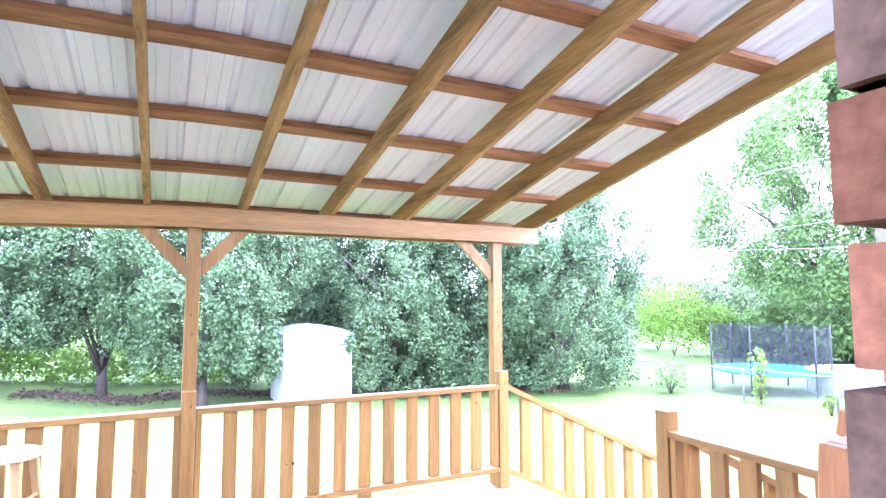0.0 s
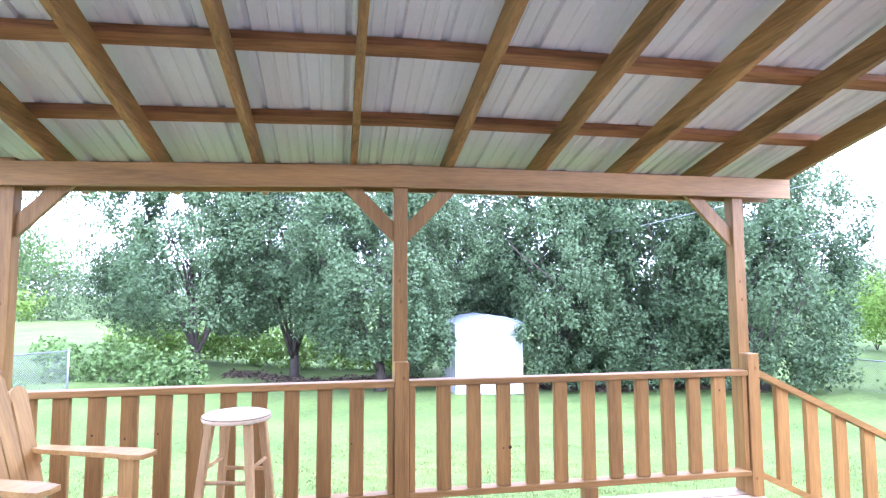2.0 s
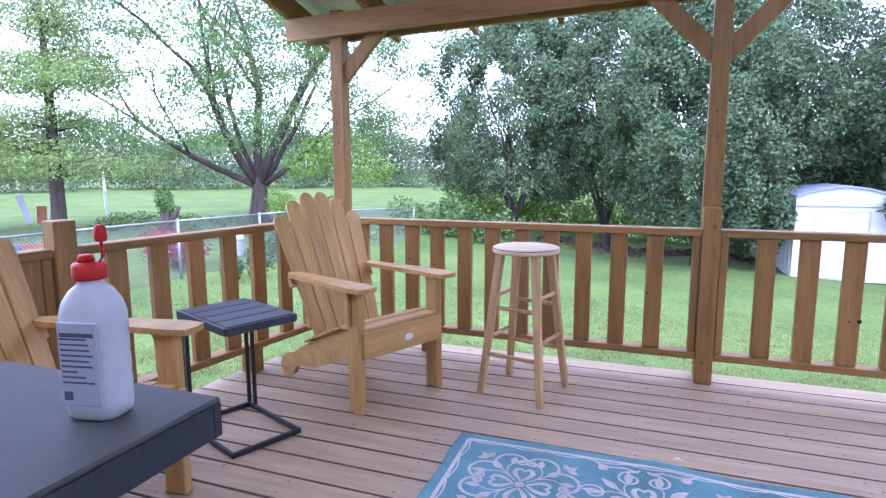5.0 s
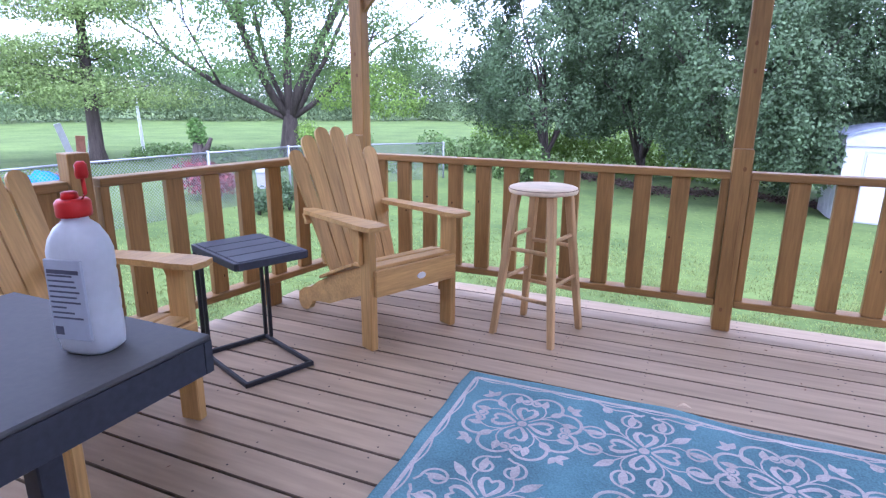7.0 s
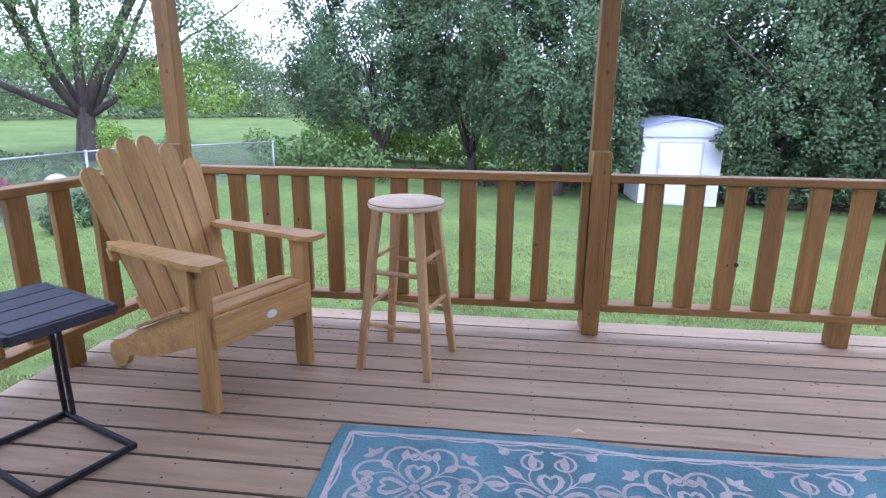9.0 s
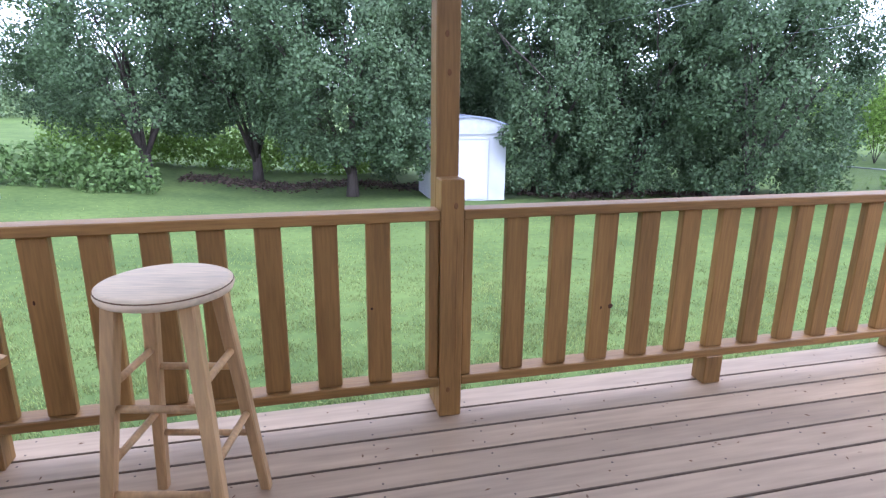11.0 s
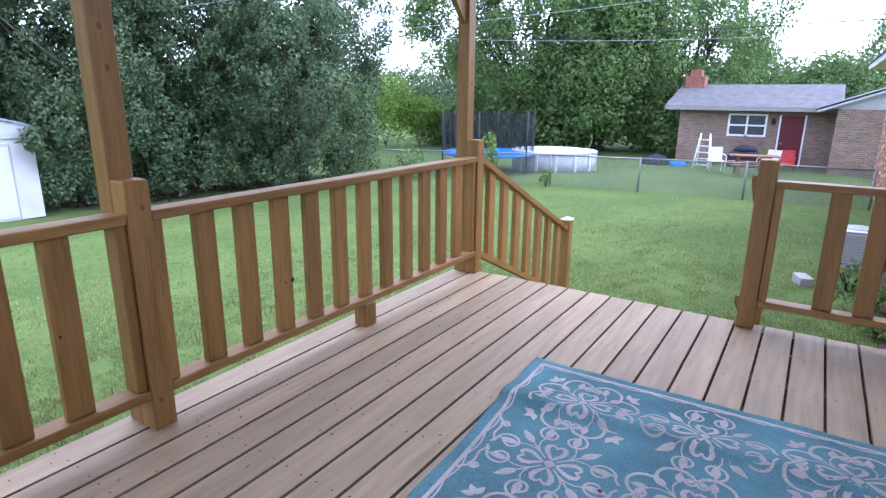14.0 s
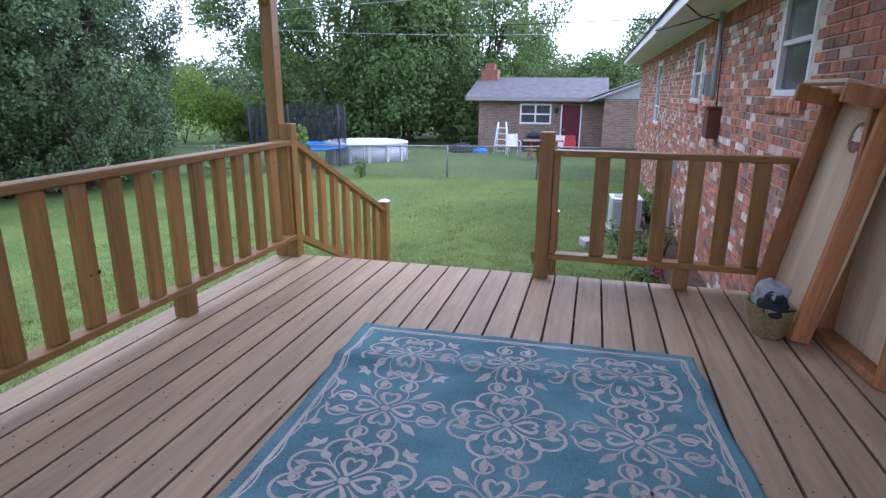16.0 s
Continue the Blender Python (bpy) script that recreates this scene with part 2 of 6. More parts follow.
def lathe(bm, profile, seg=20, centre=(0, 0, 0), sx=1.0, sy=1.0):
    rings = []
    for r, z in profile:
        rings.append([bm.verts.new((centre[0] + sx * r * math.cos(2 * math.pi * k / seg), centre[1] + sy * r * math.sin(2 * math.pi * k / seg), centre[2] + z)) for k in range(seg)])
    for r0, r1 in zip(rings, rings[1:]):
        for k in range(seg):
            bm.faces.new((r0[k], r0[(k + 1) % seg], r1[(k + 1) % seg], r1[k]))
    bm.faces.new(rings[0][::-1])
    bm.faces.new(rings[-1])


def prism(bm, outline, y0, y1, m=None):
    """An outline in x and z, made thick from y0 to y1."""
    a = [bm.verts.new((x, y0, z)) for x, z in outline]
    b = [bm.verts.new((x, y1, z)) for x, z in outline]
    n = len(outline)
    bm.faces.new(a)
    bm.faces.new(b[::-1])
    for i in range(n):
        bm.faces.new((a[i], b[i], b[(i + 1) % n], a[(i + 1) % n]))
    bmesh.ops.recalc_face_normals(bm, faces=bm.faces[:])
    if m is not None:
        bmesh.ops.transform(bm, matrix=m, verts=a + b)


def mesh_of(name, bm, mat, smooth=False):
    me = bpy.data.meshes.new(name)
    bm.to_mesh(me)
    bm.free()
    me.materials.append(mat)
    if smooth:
        me.shade_smooth()
    return me


def part(name, bm, mat, parent=None, label="", smooth=False):
    ob = new(name, mesh_of(name, bm, mat, smooth))
    ob.parent = parent
    return tagged(ob, label)


def piece(name, me, parent, m):
    ob = new(name, me)
    ob.parent = parent
    ob.matrix_basis = m
    return ob


def boxpart(name, parent, mat, dims, bevel=0.003, m=None, label=""):
    bm = bmesh.new()
    box(bm, *dims, bevel=bevel)
    ob = part(name, bm, mat, parent, label)
    if m is not None:
        ob.matrix_basis = m
    return ob


def thing(name, label, category, at=None, group="", kind=""):
    ob = new(name)
    if at is not None:
        ob.matrix_world = at
    return tagged(ob, label, category, group, kind)


def soup(name, verts, faces, mat, parent=None, label=""):
    me = bpy.data.meshes.new(name)
    me.from_pydata(verts, [], faces)
    me.materials.append(mat)
    ob = new(name, me)
    ob.parent = parent
    return tagged(ob, label)


def smooth01(a, b, v):
    t = min(max((v - a) / (b - a), 0), 1)
    return t * t * (3 - 2 * t)


def ground_z(x, y):
    w = smooth01(-10, 1, x) * 0.8 + 0.2
    w *= 1 - 0.75 * smooth01(7, 22, x)
    z = -0.95 - 0.024 * min(max(x - 2, 0), 26) - 0.062 * min(max(y, 0), 17) * w
    return z + 0.03 * math.sin(x * 0.7 + y * 0.4) * smooth01(3, 8, abs(x) + abs(y))


# ---- the ground ----
def make_ground():
    def ticks(lo, hi, fine_lo, fine_hi, step):
        v = list(np.arange(fine_lo, fine_hi + 0.01, step))
        d, p = step, fine_lo
        while p > lo:
            d *= 1.35
            p -= d
            v.insert(0, p)
        d, p = step, fine_hi
        while p < hi:
            d *= 1.35
            p += d
            v.append(p)
        return v
    xs, ys = ticks(-900, 900, -14, 32, 0.7), ticks(-900, 900, -10, 24, 0.7)
    verts = [(x, y, ground_z(x, y)) for y in ys for x in xs]
    n = len(xs)
    faces = [(j * n + i, j * n + i + 1, (j + 1) * n + i + 1, (j + 1) * n + i) for j in range(len(ys) - 1) for i in range(n - 1)]
    ob = soup("ground", verts, faces, M_ground)
    ob.data.shade_smooth()
    tagged(ob, "mown green lawn with clover sloping down from the deck", "lawn", kind="structure")


def make_grass():
    rng = np.random.default_rng(4)
    allv = []
    for count, reach, size in ((300000, 8.5, 0.055), (150000, 15.0, 0.062)):
        r, th = 1.6 + reach * rng.beta(1.1, 2.2, count), rng.uniform(-0.75, 3.6, count)
        px, py = 0.3 + 1.25 * r * np.cos(th), -1.2 + r * np.sin(th)
        keep = (py > 0.2) | ((px > 2.75) & (py > -3.0) & ~((px < 4.3) & (py > -1.8))) | ((px < -2.75) & (py > -3.0))
        px, py = px[keep], py[keep]
        tuft = np.sin(px * 5.1 + 2.3 * np.sin(py * 3.7)) * np.sin(py * 4.6 + 1.9 * np.sin(px * 2.9)) + 0.6 * np.sin(px * 11.3 + py * 2.1) * np.sin(py * 12.7 - px * 3.3)
        keep = rng.uniform(-1.6, 0.7, len(px)) < tuft
        px, py, tuft = px[keep], py[keep], tuft[keep]
        n = len(px)
        z = np.array([ground_z(a, c) for a, c in zip(px, py)]) - 0.004
        a, h, l = rng.uniform(0, 6.28, n), size * rng.uniform(0.5, 1.1, n) * (1.1 + 0.45 * tuft), rng.uniform(-0.045, 0.045, n)
        dx, dy = np.cos(a), np.sin(a)
        allv.append(np.stack([np.stack([px - dx * 0.006, py - dy * 0.006, z], 1), np.stack([px + dx * 0.006, py + dy * 0.006, z], 1),
                              np.stack([px - dy * l, py + dx * l, z + h * 0.6], 1)], 1).reshape(-1, 3))
    verts = np.concatenate(allv)
    ob = soup("grass", verts.tolist(), np.arange(len(verts)).reshape(-1, 3).tolist(), M_grass)
    tagged(ob, "short uneven green grass blades over the lawn", "grass", kind="stuff")


make_ground()
make_grass()

# ---- deck, rails and roof ----
RAIL, POST, PW = 0.845, 0.957, 0.089
HOUSE_Y = -3.45
LEFT_X, LEFT_SLOPE = -2.24, 0.16


def left_x(y):
    return LEFT_X + LEFT_SLOPE * y


def post(name, parent, x, y, z0, z1, mat=M_stain_z, w=PW, label=""):
    return boxpart(name, parent, mat, (-w / 2, w / 2, -w / 2, w / 2, 0, z1 - z0), 0.004, pose(x, y, z0), label)


def rail_run(group_name, label, length, m, first, pitch, count, stubs=(), knots=(), top=RAIL):
    """A run of railing along local x, its deck side at local y = 0 and facing -y."""
    t = thing("railing", label, "railing", m, group_name)
    spots = [first + p for p in pitch] if isinstance(pitch, tuple) else [first + pitch * k for k in range(count)]
    mx = M_stain_x
    boxpart("top_rail", t, mx, (0, length, 0.0, PW, top - 0.038, top), 0.004)
    boxpart("bottom_rail", t, mx, (0, length, 0.0, PW, 0.135, 0.173), 0.004)
    bm = bmesh.new()
    box(bm, -PW / 2, PW / 2, 0, 0.038, 0, top - 0.038 - 0.174, 0.004)
    me = mesh_of("baluster", bm, M_stain_z)
    for k in range(count):
        piece("baluster", me, t, pose(spots[k], 0.02, 0.1735, 0, random.uniform(-.25, .25), 0))
    for e in (0.021, length - 0.021):
        boxpart("end_baluster", t, M_stain_z, (e - 0.019, e + 0.019, 0.012, 0.08, 0.1735, top - 0.0385), 0.003)
    for s in stubs:
        boxpart("support_block", t, M_stain_z, (s - PW / 2, s + PW / 2, 0.0, PW - 0.004, 0.001, 0.1345), 0.004)
    bmk = bmesh.new()
    lathe(bmk, [(0.007, 0), (0.005, 0.0012)], 8)
    knot_me = mesh_of("knot", bmk, M_knot)
    rk = random.Random(round(length * 1000))
    for k in range(count):
        if rk.random() < 0.3:
            ob = piece("knot", knot_me, t, pose(spots[k] + rk.uniform(-.028, .028), 0.0195, rk.uniform(0.25, 0.75), 90))
            ob.scale = (rk.uniform(0.5, 1), rk.uniform(0.6, 1.2), 1)
    for k, z, r in knots:
        bm = bmesh.new()
        lathe(bm, [(r, 0), (r * 0.8, 0.0015)], 10)
        ob = part("knot", bm, M_knot, t, "dark round knot in the wood")
        ob.matrix_basis = pose(k, 0.0195, z, 90)
    return t


def make_deck():
    deck = thing("floor", "tan weathered wooden deck of long parallel boards", "deck", kind="structure")
    y, k = 0.200, 0
    pitch = 0.150
    bm_s = bmesh.new()
    while y > -3.97:
        y1 = max(y - pitch + 0.0078, -3.995)
        bm = bmesh.new()
        ym = (y + y1) / 2
        x0, x1 = left_x(y) - 0.12 + random.uniform(-.004, .004), (2.52 if y1 > HOUSE_Y else 1.29) + random.uniform(-.004, .004)
        box(bm, x0, x1, y1, y, -0.026, random.uniform(-0.0012, 0.0), 0.003)
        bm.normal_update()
        # long side faces get a darker colour than the board tops
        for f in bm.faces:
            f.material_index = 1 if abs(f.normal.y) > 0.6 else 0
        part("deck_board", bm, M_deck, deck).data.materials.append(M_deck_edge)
        for jx in np.arange(-2.3, 2.5, 0.405):
            for yy in (y1 + 0.03, y - 0.03):
                if x0 + .02 < jx < x1 - .02:
                    cx, cy = jx + random.uniform(-.006, .006), yy + random.uniform(-.004, .004)
                    vs = [bm_s.verts.new((cx + .0042 * math.cos(a), cy + .0042 * math.sin(a), 0.0006)) for a in (0, 1.05, 2.1, 3.14, 4.19, 5.24)]
                    bm_s.faces.new(vs)
        y -= pitch
        pitch = 0.1465
        k += 1
    part("deck_screws", bm_s, M_screw, deck, "dark screw heads in pairs across the boards")
    for n, d in (("rim_joist", (-2.3, 2.515, 0.155, 0.193, -0.22, -0.0265)), ("rim_joist", (2.475, 2.513, HOUSE_Y, 0.15, -0.22, -0.0265))):
        boxpart(n, deck, M_stain_x, d)
    for jx in np.arange(-2.2, 2.4, 0.4):
        boxpart("joist", deck, M_stain_y, (jx, jx + 0.038, HOUSE_Y + .05, 0.15, -0.17, -0.0265), 0)
    for px in (-2.2, 0.0, 2.4):
        for py in (-3.2, -1.6, 0.08):
            post("deck_leg", deck, px, py, ground_z(px, py) - 0.1, -0.1705)


make_deck()


def make_posts():
    for n, x in (("corner", 2.433 + PW / 2), ("middle", PW / 2), ("left", -2.225)):
        t = thing("porch_post", "brown stained square porch post carrying the roof beam", "post", group="porch posts")
        y0 = PW * 1.5 + 0.001
        post("upright", t, x, y0, 0.001, 2.17)
        post("rail_post", t, x, PW / 2, 0.001, POST, label="short square post with a flat top")
        bm = bmesh.new()
        for sx in ((-1, 1) if n == "middle" else ((-1,) if n == "corner" else (1,))):
            bm = bmesh.new()
            c = [(0.047, 1.71), (0.047, 1.84), (0.29, 2.09), (0.41, 2.09)]
            prism(bm, [(sx * a, b) for a, b in (c[0], c[3], c[2], c[1])], -0.019, 0.019)
            ob = part("knee_brace", bm, M_stain_z, t)
            ob.matrix_basis = pose(x, y0, 0)
        for z, yk, dx in ((1.33, PW, 0.004), (1.46, PW, -0.006), (0.86, 0.0, 0.012), (0.12, 0.0, -0.01)):
            bm = bmesh.new()
            lathe(bm, [(0.011, 0), (0.009, 0.001)], 10)
            ob = part("knot", bm, M_softknot, t)
            ob.matrix_basis = pose(x + dx, yk - .0003, z, 90) @ Matrix.Diagonal((0.75, 1.1, 1, 1))
        if n != "corner":
            bm = bmesh.new()
            prism(bm, [(-0.0012, 0.22), (0.0015, 0.30), (-0.002, 0.45), (0.001, 0.62), (0.003, 0.74), (0.0045, 0.74), (0.0032, 0.60), (0.0008, 0.45), (0.004, 0.30)], -0.0006, 0.001)
            ob = part("drying_crack", bm, M_softknot, t)
            ob.matrix_basis = pose(x + 0.015, 0, 0)
    for x, y, a in ((2.46, -1.755, 0), (left_x(-1.62) - 0.045, -1.62, 9)):
        t = thing("rail_end_post", "brown stained square railing post with a flat top", "post", pose(x, y, 0, 0, 0, -a if a else 0), "railing posts")
        boxpart("upright", t, M_stain_z, (-PW / 2, PW / 2, -PW / 2, PW / 2, 0.001, POST - 0.015 if a == 0 else POST), 0.004)


make_posts()
rail_run("deck railings", "brown stained deck railing with flat square balusters", 2.342, pose(0.0895, 0, 0), 0.2215, 0.1915, 11, stubs=(1.18,), knots=((0.645, 0.41, 0.011),))
rail_run("deck railings", "brown stained deck railing with flat square balusters", 2.178, pose(-2.1795, 0, 0), 0.15, (0, 0.175, 0.352, 0.525, 0.705, 0.88, 1.06, 1.233, 1.42, 1.61, 1.80), 11, stubs=(0.62,))
rail_run("deck railings", "brown stained deck railing between the stair opening and the house", 1.64, pose(2.4155, -1.8, 0, 0, 0, -90), 0.296, 0.178, 7, stubs=(0.81,), top=RAIL - 0.01)
rail_run("deck railings", "brown stained side railing of the deck", 1.54, pose(left_x(-1.555) , -1.555, 0, 0, 0, 90 - 9.1), 0.15, 0.205, 7, stubs=(0.9,))
rail_run("deck railings", "brown stained side railing of the deck by the house", 2.28, pose(left_x(-3.93), -3.93, 0, 0, 0, 90 - 9.1), 0.15, 0.205, 11, stubs=(0.9,))


def stair_rail(y, xa, label):
    t = thing("stair_rail", label, "railing", pose(xa, y, 0), "stair railings")
    run, slope = 1.80, -0.470
    w = 0.035
    for z, nm in ((0.80, "handrail"), (0.11, "lower_rail")):
        bm = bmesh.new()
        prism(bm, [(0, z), (run, z + slope * run), (run, z + slope * run + 0.045), (0, z + 0.045)], -w, w)
        part(nm, bm, M_stain_x, t)
    for k in range(7):
        x = 0.19 + 0.232 * k
        bm = bmesh.new()
        prism(bm, [(x - 0.045, 0.155 + slope * (x - .045)), (x + 0.045, 0.155 + slope * (x + .045)), (x + 0.045, 0.80 + slope * (x + .045)), (x - 0.045, 0.80 + slope * (x - .045))], -0.019, 0.019)
        part("baluster", bm, M_stain_z, t)
    zt = 0.845 + slope * run + 0.06
    boxpart("newel_post", t, M_stain_z, (run, run + PW, -PW / 2, PW / 2, ground_z(xa + run, y) - 0.05, zt), 0.004)
    bm = bmesh.new()
    box(bm, run - 0.008, run + PW + 0.008, -PW / 2 - 0.008, PW / 2 + 0.008, zt, zt + 0.012, 0.003)
    a = [bm.verts.new(p) for p in ((run - .004, -.048, zt + .012), (run + .093, -.048, zt + .012), (run + .093, .048, zt + .012), (run - .004, .048, zt + .012), (run + .045, 0, zt + .035))]
    for q in ((0, 1, 4), (1, 2, 4), (2, 3, 4), (3, 0, 4)):
        bm.faces.new([a[i] for i in q])
    part("post_cap", bm, M_soffit, t, "small worn white pyramid cap")


stair_rail(0.045, 2.5235, "brown stained stair railing going down to the lawn")
stair_rail(-1.715, 2.506, "brown stained stair railing beside the deck post")


def make_stairs():
    t = thing("stairs", "wooden deck stairs leading down to the lawn", "stairs", kind="structure")
    for k in range(4):
        boxpart("tread", t, M_deck, (2.53 + 0.36 * k, 2.53 + 0.36 * k + 0.3, -1.66, -0.01, -0.215 - 0.19 * k, -0.18 - 0.19 * k))
    for y in (-1.66, -0.048):
        bm = bmesh.new()
        prism(bm, [(2.516, -0.22), (2.516, -0.5), (4.0, -1.1), (4.0, -0.95)], y, y + 0.038)
        part("stringer", bm, M_stain_x, t)


make_stairs()

SLOPE = 0.22


def roof_z(y, above=0.0):
    return 2.2 - SLOPE * (y - 0.05) + above


def dip(x):
    """The beam and the roof on it sink a little towards their far left end."""
    return 0.026 * min(x, 0.0)


def long_bar(name, parent, mat, x0, x1, section):
    """A timber along x whose section is four (y, z) corners."""
    bm = bmesh.new()
    rings = [[bm.verts.new((x, y, z + dip(x))) for y, z in section] for x in (x0, 0.0, x1)]
    for r0, r1 in zip(rings, rings[1:]):
        for k in range(4):
            bm.faces.new((r0[k], r0[(k + 1) % 4], r1[(k + 1) % 4], r1[k]))
    bm.faces.new(rings[0][::-1])
    bm.faces.new(rings[-1])
    bmesh.ops.recalc_face_normals(bm, faces=bm.faces[:])
    return part(name, bm, mat, parent)


def make_roof():
    beam = thing("roof_beam", "brown stained doubled timber beam on the porch posts", "beam")
    long_bar("front_ply", beam, M_stain_x, -2.57, 2.88, ((0.05, 2.06), (0.0875, 2.06), (0.0875, 2.198), (0.05, 2.198)))
    long_bar("back_ply", beam, M_stain_x, -2.50, 2.80, ((0.18, 2.05), (0.218, 2.05), (0.218, 2.158), (0.18, 2.158)))
    frame_t = thing("porch_roof_frame", "stained rafters and purlins under the porch roof", "roof frame")
    ya, yb = 0.55, -3.9
    rafter_x = (-2.551, -1.985, -1.42, -0.85, -0.256, 0.366, 0.994, 1.607, 2.225, 2.861)
    for k, x in enumerate(rafter_x):
        bm = bmesh.new()
        v = []
        for dx in (-0.019, 0.019):
            for yy, d in ((ya, 0.0), (ya, 0.142), (yb, 0.142), (yb, 0.0)):
                v.append(bm.verts.new((x + dx, yy, roof_z(yy, d) + dip(x))))
        for q in ((0, 1, 2, 3), (7, 6, 5, 4), (0, 4, 5, 1), (1, 5, 6, 2), (2, 6, 7, 3), (3, 7, 4, 0)):
            bm.faces.new([v[i] for i in q])
        bmesh.ops.recalc_face_normals(bm, faces=bm.faces[:])
        part("rafter", bm, M_rafter if 0 < k < 9 else M_stain_y, frame_t)
    for py in (0.5, -0.2, -0.87, -1.53, -2.2, -2.87, -3.54):
        sec = [(py + dy, roof_z(py + dy, 0.143 + dz)) for dy, dz in ((-0.045, 0), (0.045, 0), (0.045, 0.038), (-0.045, 0.038))]
        long_bar("purlin", frame_t, M_purlin, -2.57, 2.88, sec)
    roof = thing("ceiling", "ribbed white metal sheet roof seen from below", "roof", kind="structure")
    verts, faces = [], []
    prof = []
    x = -2.62
    while x < 2.93:
        prof += [(x, 0), (x + 0.012, 0.019), (x + 0.034, 0.019), (x + 0.046, 0), (x + 0.105, 0), (x + 0.11, 0.004), (x + 0.12, 0.004), (x + 0.125, 0), (x + 0.165, 0), (x + 0.17, 0.004), (x + 0.18, 0.004), (x + 0.185, 0)]
        x += 0.229
    ys = (0.62, -0.6, -1.6, -2.6, -3.9)
    n = len(prof)
    for off in (0.0, 0.004):
        for yy in ys:
            verts += [(px, yy, roof_z(yy, 0.184) + pz + off + dip(px)) for px, pz in prof]
    for s in range(2):
        o = s * n * len(ys)
        for j in range(len(ys) - 1):
            for i in range(n - 1):
                q = (o + j * n + i, o + j * n + i + 1, o + (j + 1) * n + i + 1, o + (j + 1) * n + i)
                faces.append(q if s == 0 else q[::-1])
    soup("metal_sheet", verts, faces, M_roof, roof)


make_roof()


def make_debris():
    rng = random.Random(21)
    verts, faces = [], []
    for k in range(150):
        x, y = rng.uniform(-2.2, 2.45), (rng.uniform(-0.6, 0.15) if k % 3 else rng.uniform(-3.2, 0.1))
        a, l, w = rng.uniform(0, 6.28), rng.uniform(0.004, 0.013), rng.uniform(0.002, 0.004)
        c, s = math.cos(a), math.sin(a)
        i = len(verts)
        verts += [(x - c * l, y - s * l, 0.001), (x - s * w, y + c * w, 0.003), (x + c * l, y + s * l, 0.0015), (x + s * w, y - c * w, 0.001)]
        faces.append((i, i + 1, i + 2, i + 3))
    ob = soup("deck_litter", verts, faces, M_worn)
    tagged(ob, "tiny dry leaf bits and grit scattered on the boards", "litter", kind="stuff")


make_debris()

# ---- our house ----
M_bi = {}
for key, src in (("r", (0.56, 0.24, 0.15)), ("d", (0.35, 0.215, 0.165)), ("w", (0.74, 0.62, 0.53))):
    M_bi[key] = material("house_brick_" + key, src, rough=0.9, scale=14, vary=0.4, bump=0.5, island=0.28, fine=80)
M_br = {"r": M_brick, "d": M_brick_d, "w": M_brick_w}
COURSE, BRICK = 0.0755, 0.213
JOG_X, JOG_Y, HOUSE_END, WALL_TOP = 1.3, -4.0, 20.0, 2.12
WINDOWS = ((3.52, 4.32, 1.16, 2.0), (8.0, 8.75, 1.05, 1.95), (13.4, 14.4, 0.45, 1.85))


def brick_box(verts, faces, c, sx, sy, sz):
    i = len(verts)
    for dx in (-sx, sx):
        for dy in (-sy, sy):
            for dz in (-sz, sz):
                verts.append((c[0] + dx, c[1] + dy, c[2] + dz))
    faces += [tuple(i + k for k in q) for q in ((0, 1, 3, 2), (4, 6, 7, 5), (0, 4, 5, 1), (2, 3, 7, 6), (0, 2, 6, 4), (1, 5, 7, 3))]


